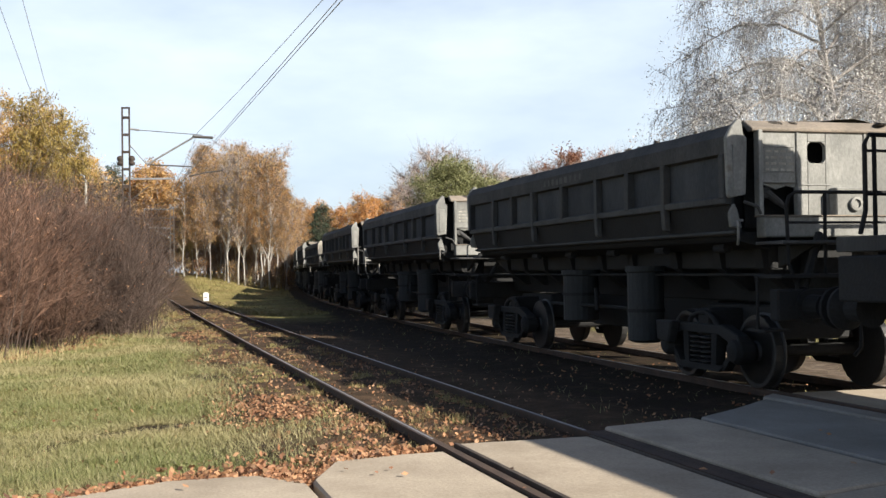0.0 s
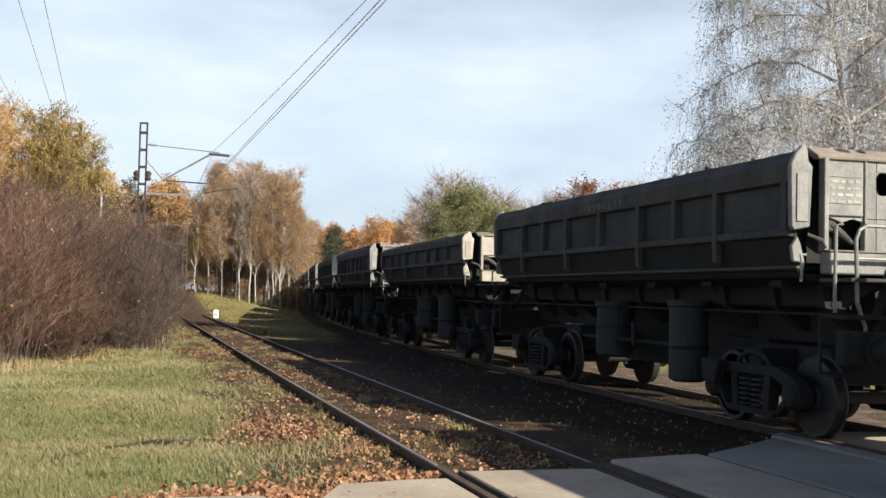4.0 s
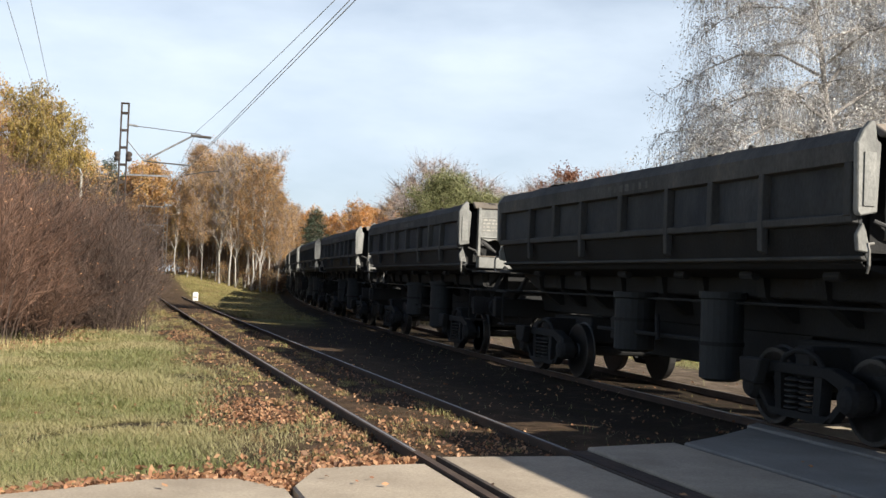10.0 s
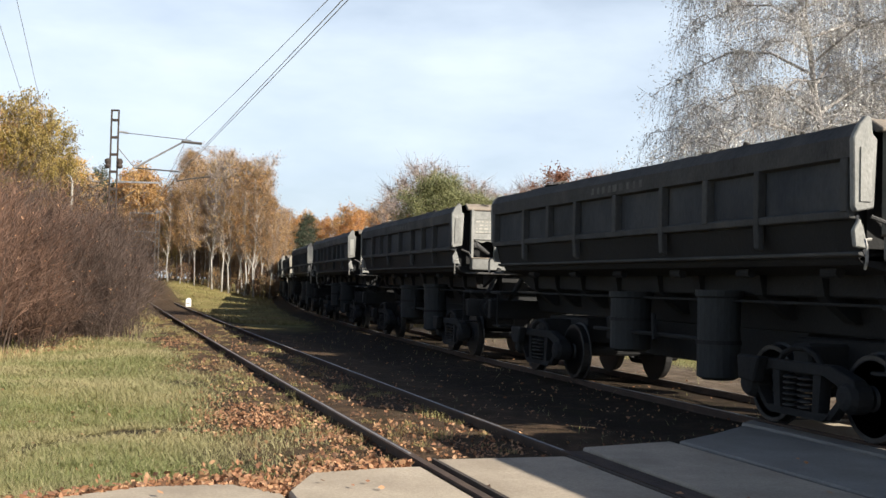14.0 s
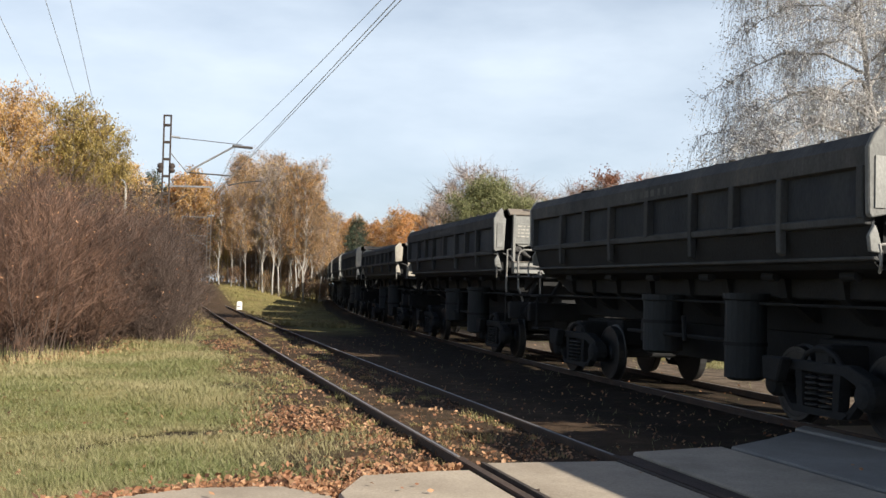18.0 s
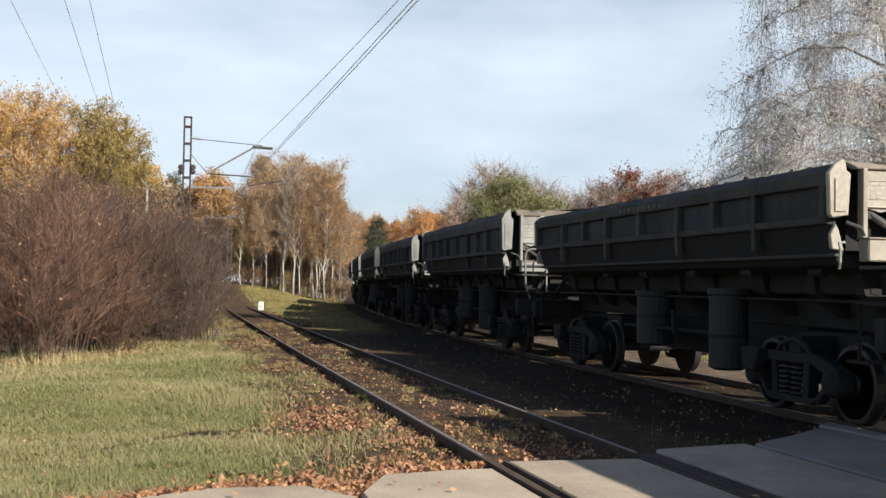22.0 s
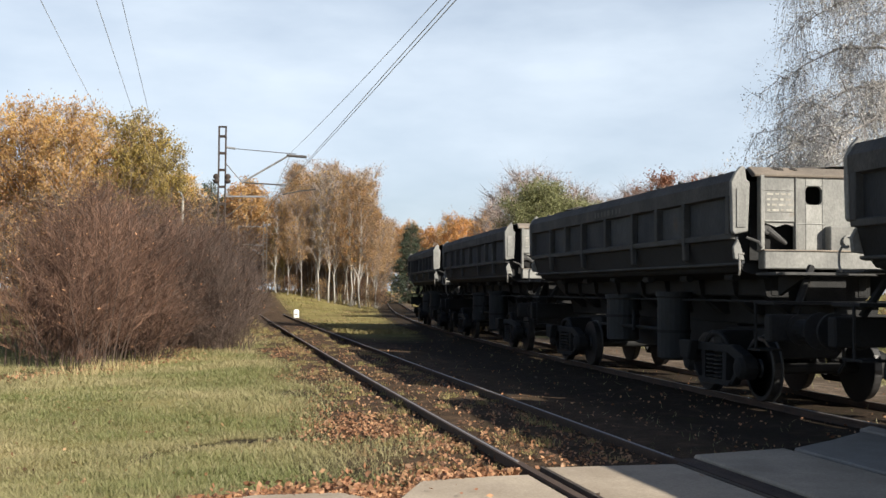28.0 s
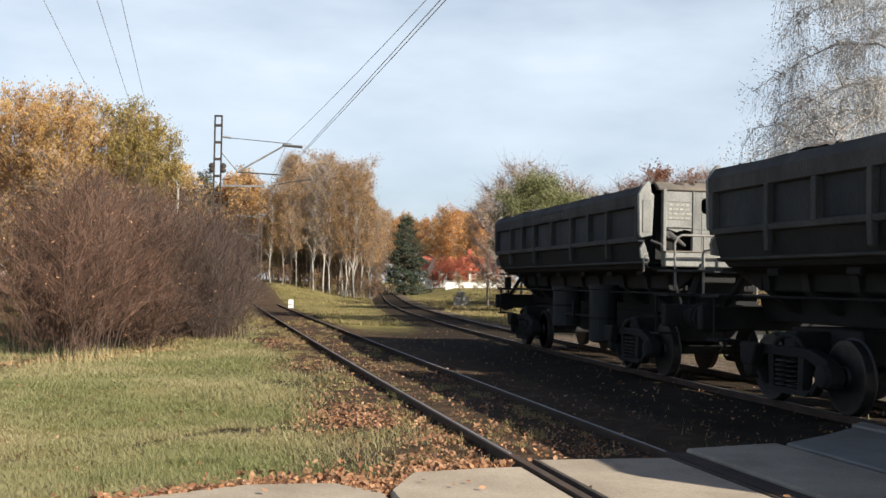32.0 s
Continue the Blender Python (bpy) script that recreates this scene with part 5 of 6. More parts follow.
redbush = [tree_data(66, 6.5, 0.08, 0.08, 24, 1.9, 0.8, 0.0, 1200, 0.5, 4200, 0.18, BARK, REDLEAF, shape="round")]
orange = [tree_data(68 + i, 12.0, 0.13, 0.2, 30, 2.4, 1.2, 0.05, 1100, 0.8, 4200, 0.26, BARK_GREY, (ORANGE, OCHRE)[i], shape="spire") for i in range(2)]

# the wood behind the hedge
WOOD = ((-150, 150), (-105, 165), (-62, 150), (-20, 165), (18, 150), (48, 168), (75, 176), (100, 150), (122, 186), (160, 170), (187, 202), (216, 170), (238, 190), (272, 204), (290, 236), (308, 284), (328, 312))
for i, (px, top) in enumerate(WOOD):
    for j in range(2):      # a tall tree at the edge, a lower one behind and beside it
        d = R.uniform(66, 74) if j == 0 else R.uniform(78, 92)
        x, y = at(px + (0 if j == 0 else 18), d)
        h = ((502 - top) / 2000 * d + 1.6) / 13.6 * (1.0 if j == 0 else R.uniform(0.66, 0.85))
        if px in (216, 272, 290) and j == 0:
            tree(yellowgreen[0], "tree", "tall yellow-green tree at the wood's edge", x, y, h * 13.6 / 13.1, R.uniform(0, 360), group="trees of the wood", thin=0.8)
        else:
            tree(gold[(i + j) % 3], "tree", "ochre-leaved autumn tree in the wood" if (i + j) % 3 == 1 else "golden-leaved autumn tree in the wood", x, y, h, R.uniform(0, 360), R.uniform(-2, 2), group="trees of the wood", thin=0.78 if j == 0 else 1.0)
for i in range(16):
    px = -60 + 27 * i + R.uniform(-8, 8)
    tree(thicket[i % 2], "tree", "thin brown twiggy tree at the foot of the wood", *at(px, R.uniform(50, 62)), R.uniform(0.7, 0.95), R.uniform(0, 360), group="twiggy trees before the wood", thin=1.3)
for px, d, s in ((362, 112, 1.25), (343, 119, 1.1)):
    tree(spruce[0], "spruce", "dark green spruce behind the mast", *at(px, d), s, R.uniform(0, 360), category="conifer", group="dark conifers")
for i in range(7):
    tree(orange[1] if i % 3 else orange[0], "tree", "orange-brown autumn tree beyond the mast", *at(382 + 13 * i + R.uniform(-5, 5), 110 + R.uniform(-2, 8)), 0.84 + R.uniform(-0.08, 0.08), R.uniform(0, 360), group="trees beyond the mast")
# birch grove
for i in range(44):
    u = i / 43
    px = 488 + 172 * u + R.uniform(-8, 8)
    d = R.uniform(102, 126) if i % 5 else 100
    h = float(np.interp(px, [460, 490, 520, 545, 580, 630, 655, 690], [0.62, 0.84, 1.03, 0.98, 1.08, 1.04, 0.84, 0.5])) * d / 114
    tree(birch[(i * 7 + i // 3) % 4], "birch", "slender white-barked birch with thinning ochre leaves", *at(px, d), h * R.choice((0.66, 0.8, 0.93, 1.0)), R.uniform(0, 360), R.uniform(-5, 5), "birches of the grove", thin=0.95)
for i in range(40):
    tree(thicket[i % 2], "sapling", "leggy brown sapling under the birches", *at(490 + 4.4 * i + R.uniform(-5, 5), R.uniform(106, 130)), R.uniform(0.25, 0.9), R.uniform(0, 360), group="saplings under the birches")
for i in range(30):
    tree(thicket[i % 2], "shrub", "low brown undergrowth shrub at the foot of the birches", *at(418 + 8.6 * i + R.uniform(-4, 4), R.uniform(100, 108)), R.uniform(0.16, 0.34) * (1.3 if i < 8 else 1.0), R.uniform(0, 360), group="undergrowth before the grove", category="shrub", thin=1.7)
tree(yellowgreen[0], "tree", "small green tree between birch trunks", *at(484, 103), 0.46, 40, thin=1.0)
for i in range(22):
    tree(scrub[i % 2], "tree", "nearly leafless grey-brown young tree deep in the grove", *at(492 + 8.2 * i + R.uniform(-4, 4), R.uniform(106, 116) if i % 2 else R.uniform(120, 140)), R.uniform(0.8, 1.3), R.uniform(0, 360), group="bare trees in the grove", thin=1.1)
for i in range(9):
    tree(thicket[i % 2], "sapling", "leggy brown sapling under the birches", *at(432 + 7 * i, R.uniform(108, 132)), R.uniform(0.5, 0.85), R.uniform(0, 360), group="saplings under the birches", thin=1.3)
# beyond the curve
tree(spruce[0], "spruce", "dense dark green spruce beside the curving track", *at(717, 146), 1.2, 30, category="conifer", group="dark conifers", thin=1.35)
for i in range(24):
    px = 655 + 11 * i + R.uniform(-5, 5)
    tree(orange[i % 2] if i % 3 else birch[3], "tree", "orange autumn tree behind the house", *at(px, R.uniform(182, 215)), 1.0 + R.uniform(-0.12, 0.12), R.uniform(0, 360), group="trees behind the house")
for px, d, s in ((785, 162, 0.6), (812, 160, 0.66), (838, 156, 0.72), (862, 150, 0.68), (884, 146, 0.6), (768, 164, 0.4)):
    tree(redbush[0], "shrub", "red-leaved shrub before the house", *at(px, d), s, R.uniform(0, 360), group="red shrubs by the house", category="shrub")
for px, d, s in ((815, 118, 0.26), (845, 112, 0.27), (870, 108, 0.3), (900, 104, 0.3), (690, 140, 0.2), (672, 132, 0.18)):
    tree(thicket[0], "shrub", "low dark bare shrub beside the line", *at(px, d), s, R.uniform(0, 360), group="low shrubs", category="shrub", thin=2.2)
for px, d, s_ in ((778, 166, 0.8), (802, 164, 0.9), (846, 165, 0.85), (872, 160, 0.9)):
    tree(orange[0], "tree", "bright orange young tree before the house", *at(px, d), s_, R.uniform(0, 360), group="trees before the house", thin=0.7)
# behind the train
for px, d, s in ((948, 66, 0.93), (996, 67, 0.82)):
    tree(broadpine[0], "pine", "rounded olive-green pine behind the train", *at(px, d), s, R.uniform(0, 360), group="pines behind the train", category="conifer")
for i in range(32):
    px = 868 + 20 * i + R.uniform(-8, 8)
    d = R.uniform(74, 92)
    tree(bare[i % 2], "tree", "leafless greyish young tree behind the train", *at(px, d), (1.36 + R.uniform(-0.22, 0.12)) * d / 82, R.uniform(0, 360), group="bare trees behind the train")
for px, d, s in ((1178, 79, 1.5), (1142, 81, 1.3), (1275, 80, 1.36)):
    tree(russet[0], "tree", "russet-leaved tree behind the train", *at(px, d), s, R.uniform(0, 360), group="russet trees")
for i in range(26):
    d = R.uniform(48, 66)
    tree(thicket[i % 2], "shrub", "straggly brown shrub behind the train", *at(900 + 42 * i + R.uniform(-12, 12), d), R.uniform(0.2, 0.34), R.uniform(0, 360), group="shrubs behind the train", category="shrub", thin=1.6)
# weeping birch
weep = tree_data(77, 17.0, 0.20, 0.12, 46, 4.4, 1.0, 0.62, 30000, 1.05, 125000, 0.062, BARK_PALE, PALELEAF, BARK_WEEP, "dome", 0.7, hang=0.7, sub=9, jitter=0.7, tw=0.0085, clump=1.0, sides=4)
tree(weep, "weeping_birch", "tall weeping birch with pale sparse leaves behind the train", 13.95, 35.8, 1.0, 20, category="tree", thin=1.05)
tree(weep, "weeping_birch", "second weeping birch with pale sparse leaves", 21.5, 37.0, 1.0, 150, category="tree")

# distant woods close the view all round
c = []
for ang in np.arange(-180, 180, 0.55):
    a, dd = math.radians(ang), 236 + 14 * math.sin(ang * 0.7) + R.uniform(-8, 8)
    h = 12 + 3.5 * noise.noise((ang * 0.16, 3.1, 0)) + 2 * noise.noise((ang * 0.9, 1.0, 0))
    n_ = 60
    zz = rng.uniform(0, 1, n_) ** 0.8 * h
    c.append(np.stack([math.sin(a) * dd + rng.normal(size=n_) * 1.6, math.cos(a) * dd + rng.normal(size=n_) * 1.6, zz], 1))
tagged(new("far_woods", raw_mesh("far_woods", quads(rng, np.concatenate(c), 1.0), 4, OCHRE)), label="distant autumn woods closing the horizon", kind="stuff")


# ---- hedge of bare shrubs ----
def shrub_data(seed, dark=False):
    """Canes in a few tufts, bare and upright below, fanning into fine twigs above."""
    rg = np.random.default_rng(seed)
    wood, roots, ends = Mesh(), [], []
    tufts = [np.array([rg.uniform(-0.6, 0.6), rg.uniform(-0.6, 0.6), -0.1]) for _ in range(6)]
    for i in range(48):
        b = tufts[i % 6] + np.append(rg.normal(size=2) * 0.16, 0)
        out = b[:2] - tufts[i % 6][:2] + rg.normal(size=2) * 0.12
        lean = np.append(out / (np.linalg.norm(out) + 1e-6), 0) * rg.uniform(0.05, 1.15)
        L = 1.5 + 1.8 * rg.random() ** 1.4
        pts = [b, b + lean * 0.10 + np.array([0, 0, L * 0.3]), b + lean * 0.34 + np.array([0, 0, L * 0.66]), b + lean * 0.8 + np.array([0, 0, L])]
        pts[1:] = [q + np.append(rg.normal(size=2) * 0.05, 0) for q in pts[1:]]
        t0 = rg.uniform(0.006, 0.019)
        wood.tube(pts, [t0, t0 * 0.8, t0 * 0.5, 0.003], 3, False)
        for f in 0.45 + 2.55 * rg.random(24) ** 0.85:
            k = min(int(f), 2)
            q = pts[k] + (pts[k + 1] - pts[k]) * (f - k)
            d = lean * 0.5 + np.append(rg.normal(size=2) * 0.46, rg.uniform(0.35, 1.0))
            e = q + d * rg.uniform(0.3, 0.8)
            roots.append(q); ends.append(e)
            for _ in range(4):
                g_ = q + (e - q) * rg.uniform(0.2, 0.95)
                roots.append(g_); ends.append(g_ + (d * 0.6 + np.append(rg.normal(size=2) * 0.35, rg.uniform(0.0, 0.5))) * rg.uniform(0.15, 0.42))
    root, tip = np.array(roots), np.array(ends)
    tv = slivers(rg, root, tip, 0.0046)
    pick = rg.integers(0, len(root), 60)
    c = tip[pick] + rg.normal(size=(60, 3)) * 0.05
    return wood.data("stems", STEM), raw_mesh("twigs", tv, 3, STEM if dark else TWIG), raw_mesh("leaves", quads(rg, c, 0.07), 4, LITTER)


shrubs = [shrub_data(s) for s in (101, 102, 103, 104, 105)]
dark_shrubs = [shrub_data(s, True) for s in (111, 112, 113)]
n_shrub = 0
for j, y in enumerate(np.arange(21.8, 47.0, 1.35)):
    x1 = float(np.interp(y, [20, 22, 25, 28, 32, 37, 45], [-9.4, -8.4, -7.4, -6.8, -6.95, -7.1, -7.5]) - np.interp(y, [22, 30, 38], [0.6, 0.9, 1.35]))
    x0 = max(-0.357 * y + 0.4, x1 - (6.5 if y < 27 else 3.2))
    x = x1
    while x > x0 - 0.2:
        far_end = y > 31.5 and R.random() < 0.8
        d = dark_shrubs[(n_shrub * 5 + j) % 3] if far_end else shrubs[(n_shrub * 7 + j) % 5]
        s = tagged(new("shrub"), label="grey-brown upright leafless shrub beside the track" if far_end else "leafless brown multi-stemmed shrub in the thick hedge", category="shrub", group="shrubs of the hedge")
        hh = R.choice((0.62, 0.8, 0.92, 1.0, 1.1)) * (1.04 + 0.26 * float(vnoise(x * 0.45, y * 0.45, 21))) * float(1.0 + 0.10 * smooth(24, 34, y) + 0.25 * smooth(33, 40, y) - 0.2 * smooth(25, 22, y))
        s.matrix_world = pose(x + R.uniform(-0.45, 0.45), y + R.uniform(-0.5, 0.5), ground_z(x, y) - 0.03, R.uniform(-9, 9), R.uniform(-11, 11), R.uniform(0, 360)) @ Matrix.Diagonal((1.15, 1.15, hh, 1))
        for nm, me in zip(("cane", "branchwork", "foliage"), d):
            part(nm, me, None, s, kind="stuff")
        n_shrub += 1
        x -= 1.25


for x, y, hh in ((-7.6, 30.4, 1.0), (-6.9, 30.9, 1.1), (-6.35, 31.6, 0.9), (-7.3, 32.2, 1.15), (-6.55, 33.0, 1.1), (-7.6, 33.8, 1.2), (-7.0, 34.6, 1.15), (-7.6, 36.0, 1.2), (-7.2, 37.2, 1.2), (-6.05, 30.3, 0.45)):
    s = tagged(new("shrub"), label="grey-brown upright leafless shrub beside the track", category="shrub", group="shrubs of the hedge")
    s.matrix_world = pose(x, y, ground_z(x, y) - 0.03, R.uniform(-4, 4), R.uniform(-4, 4), R.uniform(0, 360)) @ Matrix.Diagonal((0.8, 0.8, hh, 1))
    for nm, me in zip(("cane", "branchwork", "foliage"), R.choice(dark_shrubs)):
        part(nm, me, None, s, kind="stuff")


# ---- grass and fallen leaves ----
def tracks_of(x, y):
    return lateral(SIDE, x, y), lateral(MAIN, x, y)


def slab_edge(x):
    return np.interp(x, [-7, -3.6, -2.6, -2.0, -1.47, -0.82, -0.42, -0.3, -0.22, 0.25, 0.7], [6.5, 7.3, 7.84, 8.28, 8.74, 8.88, 8.5, 8.9, 9.38, 9.62, 9.9])


def on_slab(x, y):
    si, ma = tracks_of(x, y)
    return np.where(si < -0.8, y < slab_edge(x) - 0.02, y < np.interp(x, [0.7, 2.1, 2.2, 3.47, 4.35, 4.86, 5.6, 9.0], [10.3, 10.6, 11.05, 11.27, 12.2, 13.0, 13.9, 14.5]))


gr = np.random.default_rng(8)


def scatter(n, want):
    """Places on the ground in view, thinner with distance; want gives the chance of keeping one."""
    out, have = [], 0
    while have < n:
        y = 5.5 + 45 * gr.random(4 * n) ** 2.2
        x = gr.uniform(-0.44, 0.46, 4 * n) * y
        k = ~on_slab(x, y) & (gr.random(4 * n) < want(x, y))
        out.append(np.stack([x[k], y[k], ground_z(x[k], y[k])], 1))
        have += int(k.sum())
    return np.concatenate(out)[:n]


def lawn(x, y):
    si, ma = tracks_of(x, y)
    w = 0.5 * vnoise(x * 0.6, y * 0.6, 7)
    worn = 1 - 0.98 * scuff(x, y)
    return np.where(si < 0, np.maximum(smooth(-1.7, -2.8, si + w), 0.3 * smooth(0.0, 0.5, vnoise(x * 0.9, y * 0.5, 13)) * smooth(-0.95, -1.2, si)), 0.003 + 0.5 * smooth(3.0, 4.2, ma)) * (y < 46) * worn


g = scatter(230000, lawn)
hgt = gr.uniform(0.02, 0.062, len(g)) * (1 + 0.45 * vnoise(g[:, 0] * 0.7, g[:, 1] * 0.7, 5) + 0.45 * vnoise(g[:, 0] * 3.1, g[:, 1] * 3.1, 6)) * (1 + g[:, 1] * 0.012)
wv = gr.normal(size=(len(g), 3)) * 1.15; wv[:, 2] = 0
bw = np.stack([-wv[:, 1], wv[:, 0], wv[:, 2]], 1); bw /= np.linalg.norm(bw, axis=1)[:, None] + 1e-9
wid = (0.0020 + 0.00022 * g[:, 1])[:, None]
tipv = g + wv * hgt[:, None] * 0.9; tipv[:, 2] = g[:, 2] + hgt
base = g - np.array([0, 0, 0.008])
tagged(new("grass", raw_mesh("grass", np.stack([base - bw * wid, base + bw * wid, tipv], 1).reshape(-1, 3), 3, GRASS)), label="short green and straw-coloured lawn grass", kind="stuff")


hy = gr.uniform(19.5, 38, 7000)      # a straw-coloured fringe along the hedge
hx = np.interp(hy + 1.3, [22, 25, 28, 32, 37, 45], [-8.4, -7.4, -6.8, -6.95, -7.1, -7.5]) + gr.normal(0.3, 0.45, 7000)
hk = gr.random(7000) < 0.06 + 0.8 * smooth(0.0, 0.5, vnoise(hx * 0.45, hy * 0.45, 53))
g = np.stack([hx, hy, ground_z(hx, hy)], 1)[hk]
hgt = gr.uniform(0.09, 0.34, len(g))
wv = gr.normal(size=(len(g), 3)) * 0.5; wv[:, 2] = 0
bw = np.stack([-wv[:, 1], wv[:, 0], wv[:, 2]], 1); bw /= np.linalg.norm(bw, axis=1)[:, None] + 1e-9
tipv = g + wv * hgt[:, None]; tipv[:, 2] = g[:, 2] + hgt
base = g - np.array([0, 0, 0.01])
tagged(new("dry_grass", raw_mesh("dry_grass", np.stack([base - bw * 0.006, base + bw * 0.006, tipv], 1).reshape(-1, 3), 3, DRYGRASS)), label="pale dry grass fringe along the hedge", kind="stuff")


ty = 8.5 + 36 * gr.random(320) ** 1.5      # tufts of weeds beside and between the rails
tl = np.where(gr.random(320) < 0.55, gr.normal(-1.25, 0.35, 320), gr.uniform(-0.6, 0.62, 320))
tx = np.interp(ty, SIDE[2], SIDE[1]) + tl / np.cos(np.interp(ty, SIDE[2], SIDE[3]))
ok = ~on_slab(tx, ty - 0.15)
g = np.repeat(np.stack([tx, ty, ground_z(tx, ty)], 1)[ok], 34, axis=0)
g[:, :2] += gr.normal(size=(len(g), 2)) * 0.055
hgt = gr.uniform(0.02, 0.11, len(g)) * np.repeat(gr.uniform(0.4, 1.2, int(ok.sum())), 34)
wv = gr.normal(size=(len(g), 3)) * 0.6; wv[:, 2] = 0
bw = np.stack([-wv[:, 1], wv[:, 0], wv[:, 2]], 1); bw /= np.linalg.norm(bw, axis=1)[:, None] + 1e-9
tipv = g + wv * hgt[:, None]; tipv[:, 2] = g[:, 2] + hgt
wid = (0.0022 + 0.00020 * g[:, 1])[:, None]
tagged(new("weeds", raw_mesh("weeds", np.stack([g - bw * wid, g + bw * wid, tipv], 1).reshape(-1, 3), 3, ROUGH)), label="yellowing weed tufts beside and between the rails", kind="stuff")


def litter(x, y):
    si, ma = tracks_of(x, y)
    w = 0.4 * vnoise(x * 0.8, y * 0.8, 11)
    strip = smooth(-2.8, -1.6, si + w) * smooth(-0.6, -0.9, si) * (0.09 + 0.75 * smooth(0.05, 0.55, vnoise(x * 0.75 + 3, y * 0.45, 17)))
    heap = 1.3 * smooth(0.55, 0.05, y - slab_edge(x)) * ((si < -0.8) & (x > -4)) * smooth(-4.5, -1.2, x)
    bed = 0.17 * smooth(0.9, 0.6, abs(si)) + 0.02 * ((si > 0.8) & (ma < -0.8))
    return np.maximum(np.maximum(strip, heap), np.maximum(bed, 0.008)) * (0.3 + 1.1 * np.maximum(0, 0.5 + 0.7 * vnoise(x * 1.6, y * 1.6, 9)))


g = scatter(10000, litter)
ex = gr.uniform(-4.2, 0.9, 8000)      # thickest where the slabs hold them
ex = np.where(gr.random(8000) < 0.55, gr.normal(-0.75, 0.6, 8000), ex)
ey = slab_edge(ex) + gr.exponential(0.075 + 0.17 * np.exp(-((ex + 0.75) / 0.6) ** 2) + 0.08 * vnoise(ex * 1.3, ex * 0, 61) ** 2, 8000) - 0.05
ok = (ex > -4.2) & (lateral(SIDE, ex, ey) < -0.85)
edge = np.stack([ex, ey, ground_z(ex, ey) + gr.uniform(0.0, 0.08, 8000)], 1)[ok]
hl = gr.random(len(hx)) < 0.14
edge = np.concatenate([edge, np.stack([hx - 0.2, hy, ground_z(hx, hy) + 0.05], 1)[hl]])
g[:, 2] += gr.uniform(0.004, 0.03, len(g))
edge[:, 2] += gr.uniform(0.006, 0.04, len(edge))
lv = np.concatenate([quads(gr, g, 0.050, 0.5, 0.62), quads(gr, edge, 0.064, 0.3, 0.62)])
tagged(new("fallen_leaves", raw_mesh("fallen_leaves", lv, 4, LITTER)), label="drifts of curled brown and orange fallen leaves", kind="stuff")
sl = []
for _ in range(46):
    x, y = R.uniform(-3.5, 4.5), R.uniform(5.6, 10.5)
    if on_slab(x, y):
        sl.append((x, y, -0.002))
tagged(new("scattered_leaves", raw_mesh("scattered_leaves", quads(gr, np.array(sl), 0.06, 0.9, 0.6), 4, LITTER)), label="few dry leaves lying on the slabs", kind="stuff")

# rougher grass and weeds farther along the line
n_ = 60000
fy = 44 + 86 * gr.random(n_) ** 1.4
fx = gr.uniform(-0.2, 0.2, n_) * fy
si, ma = tracks_of(fx, fy)
k = (abs(si) > 1.3) & (abs(ma) > 1.9)
g = np.stack([fx, fy, ground_z(fx, fy)], 1)[k]
hgt = gr.uniform(0.04, 0.16, len(g)) * (1 + 0.8 * vnoise(g[:, 0] * 0.25, g[:, 1] * 0.12, 31))
wv = gr.normal(size=(len(g), 3)) * 0.8; wv[:, 2] = 0
bw = np.stack([-wv[:, 1], wv[:, 0], wv[:, 2]], 1); bw /= np.linalg.norm(bw, axis=1)[:, None] + 1e-9
tipv = g + wv * hgt[:, None]; tipv[:, 2] = g[:, 2] + hgt
base = g - np.array([0, 0, 0.02])
tagged(new("rough_grass", raw_mesh("rough_grass", np.stack([base - bw * 0.025, base + bw * 0.025, tipv], 1).reshape(-1, 3), 3, ROUGH)), label="rough yellowing grass and weeds beside the line", kind="stuff")

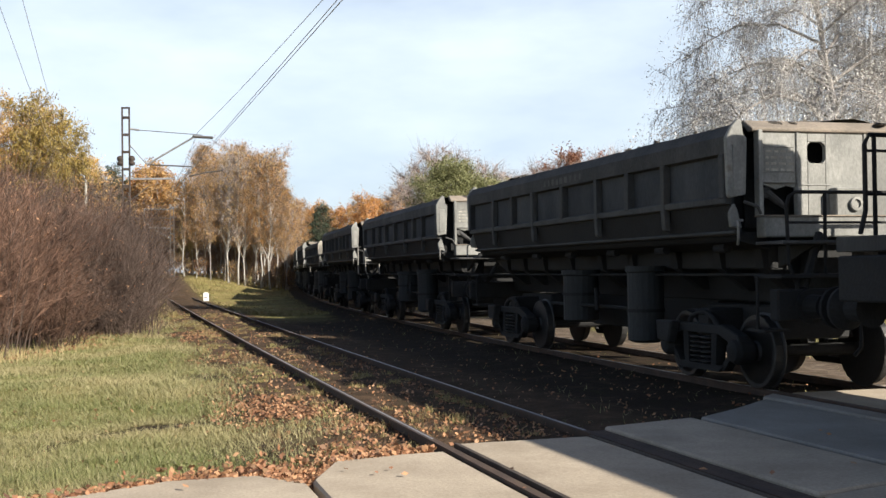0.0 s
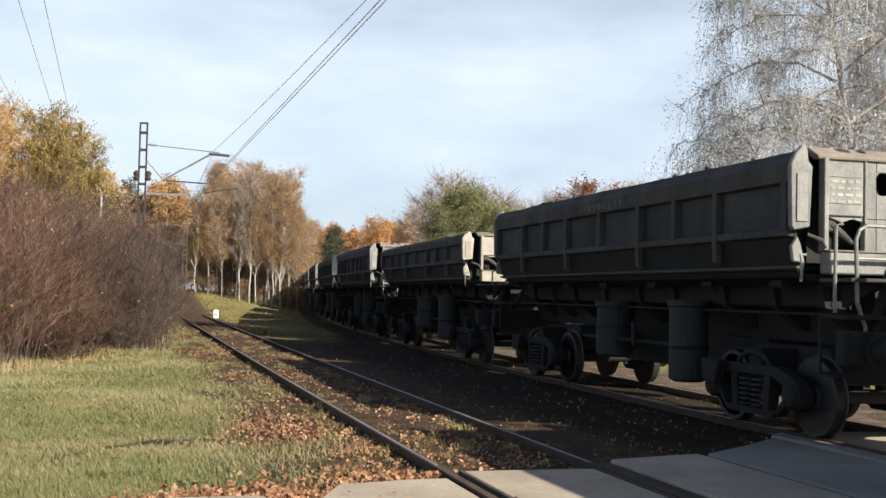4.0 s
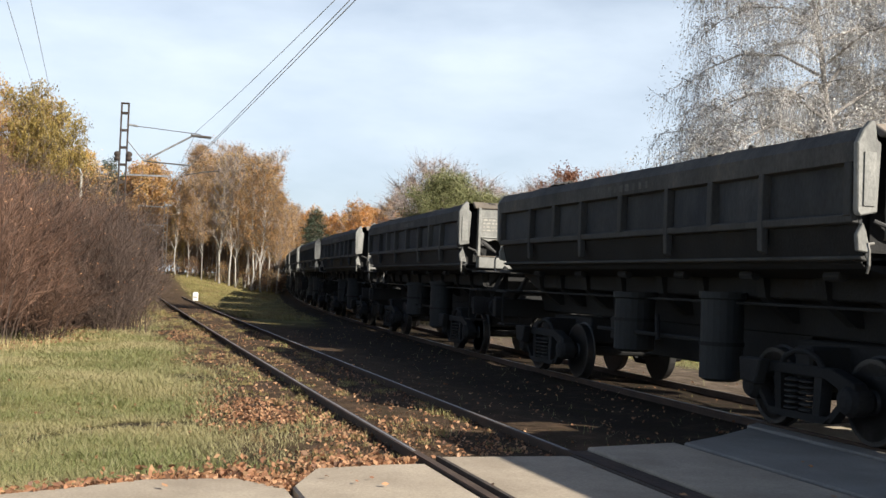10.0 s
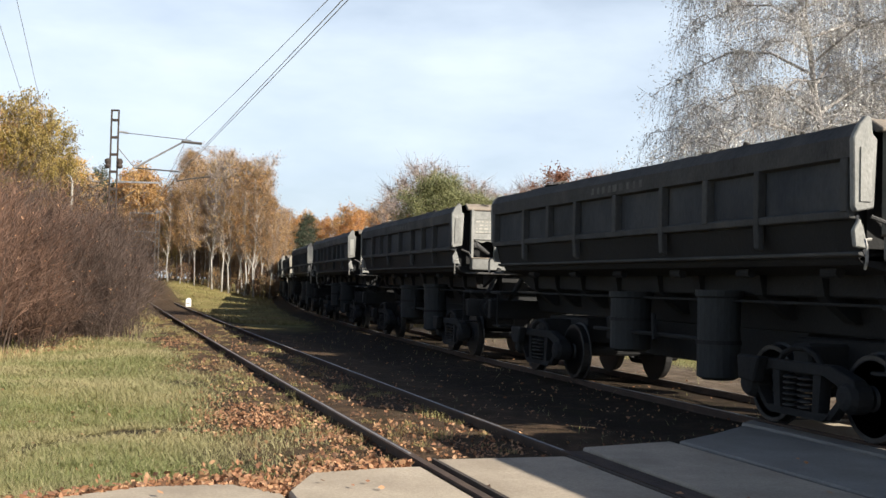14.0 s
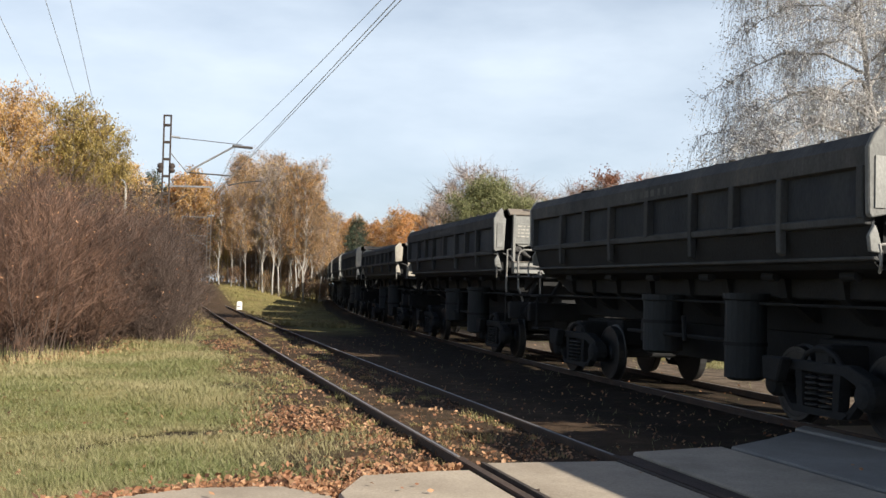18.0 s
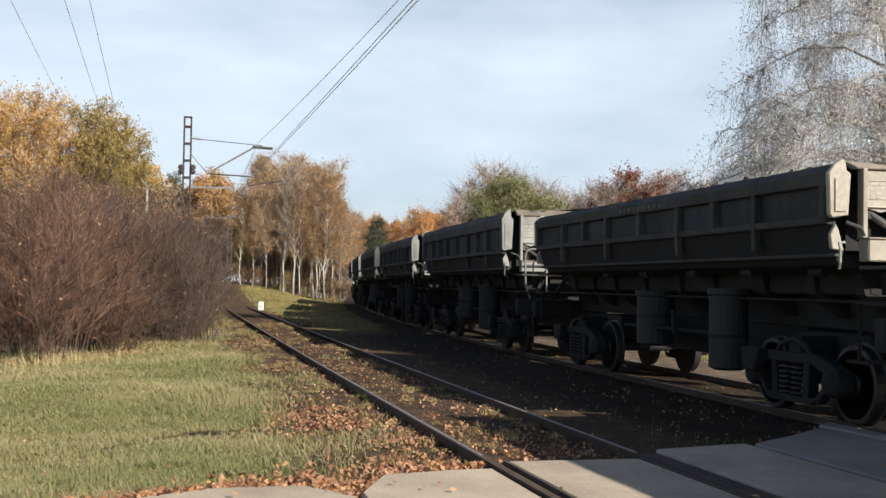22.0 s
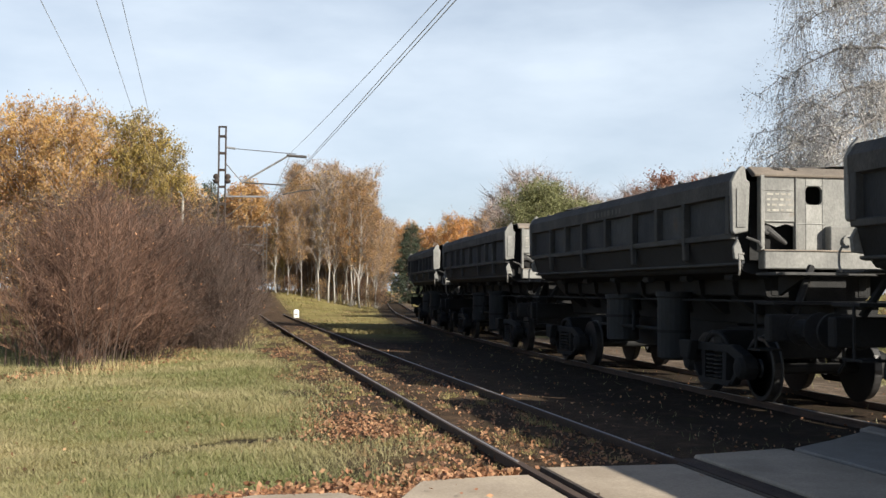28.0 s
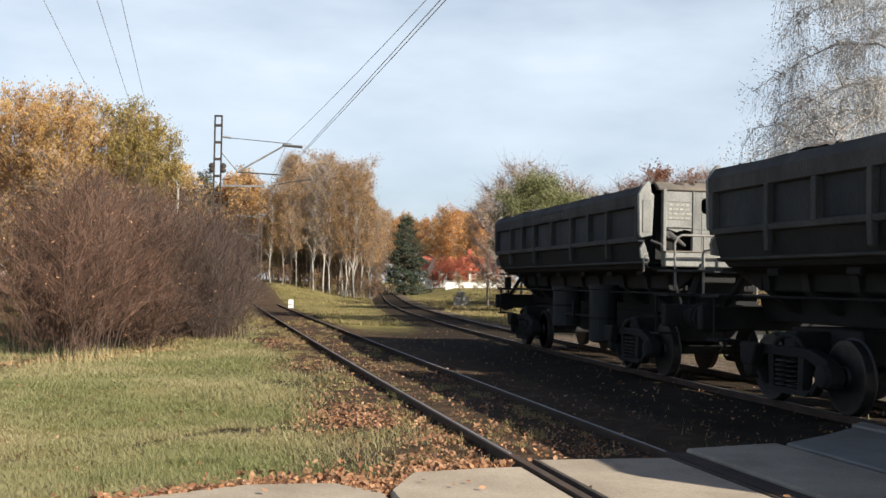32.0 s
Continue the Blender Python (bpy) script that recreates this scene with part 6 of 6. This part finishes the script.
# ---- house beyond the curve ----
house = tagged(new("house"), label="low pale house with a red tiled roof among trees", category="house")
house.matrix_world = pose(2.2, 171, 1.1)
part("wall", Mesh().prism([(-4.8, -0.5), (4.8, -0.5), (4.8, 2.35), (-4.8, 2.35)], -3.2, 3.2), RENDERED, house)
part("roof", Mesh().prism([(-3.7, 2.25), (3.7, 2.25), (3.7, 2.4), (0, 4.4), (-3.7, 2.4)], -5.2, 5.2, "x"), ROOF, house)
part("gable", Mesh().prism([(-4.6, 2.2), (-2.2, 2.2), (-3.4, 4.2)], -4.0, -2.0), RENDERED, house, "small dark gable dormer")
for x in (-3.3, -1.0, 1.2, 3.4):
    wn_ = part("window", Mesh().box(x - 0.5, x + 0.5, -3.26, -3.2, 0.8, 1.9), DARKWIN, house)
    part("window_frame", Mesh().box(x - 0.56, x + 0.56, -3.28, -3.26, 0.74, 0.8), WHITE, wn_)
part("chimney", Mesh().box(1.6, 2.2, -0.3, 0.3, 4.2, 5.6), ROOF, house)
fence = tagged(new("garden_wall"), label="low whitewashed garden wall before the house", category="wall")
fence.matrix_world = pose(4.6, 140, 0.9)
part("wall_panel", Mesh().box(-4.2, 4.2, -0.1, 0.1, -0.3, 0.75), WHITE, fence)
part("coping", Mesh().box(-4.25, 4.25, -0.15, 0.15, 0.75, 0.85), STONE, fence)


# ---- what moves ----
def motions():
    times = [i * 0.5 for i in range(65)]
    spins = [i / 15 for i in range(481)]
    start = train_at(0.0)
    train = [(w, k * PITCH - SLACK.get(k, 0.0)) for k, w in enumerate(wagons)] + [(locomotive, COUNT * PITCH + 0.70)]
    for w, back in train:
        rows = []
        for t in times:
            # front and rear bogies both stand on the track
            s = train_at(t) - back + 5.55
            a, b = on_track(MAIN, s - 3.95)[0], on_track(MAIN, s + 3.95)[0]
            d = b - a
            rows.append((t, pose(*((a + b) * 0.5), 0, 0, math.degrees(math.atan2(-d.x, d.y)))))
        walk(w, rows)
        for ax in [o for o in w.children if o.name.startswith("wheelset")]:
            at_ = ax.location.copy()
            walk(ax, [(t, Matrix.Translation(at_) @ pose(0, 0, 0, math.degrees((start - train_at(t)) / 0.46) % 360)) for t in spins])


motions()
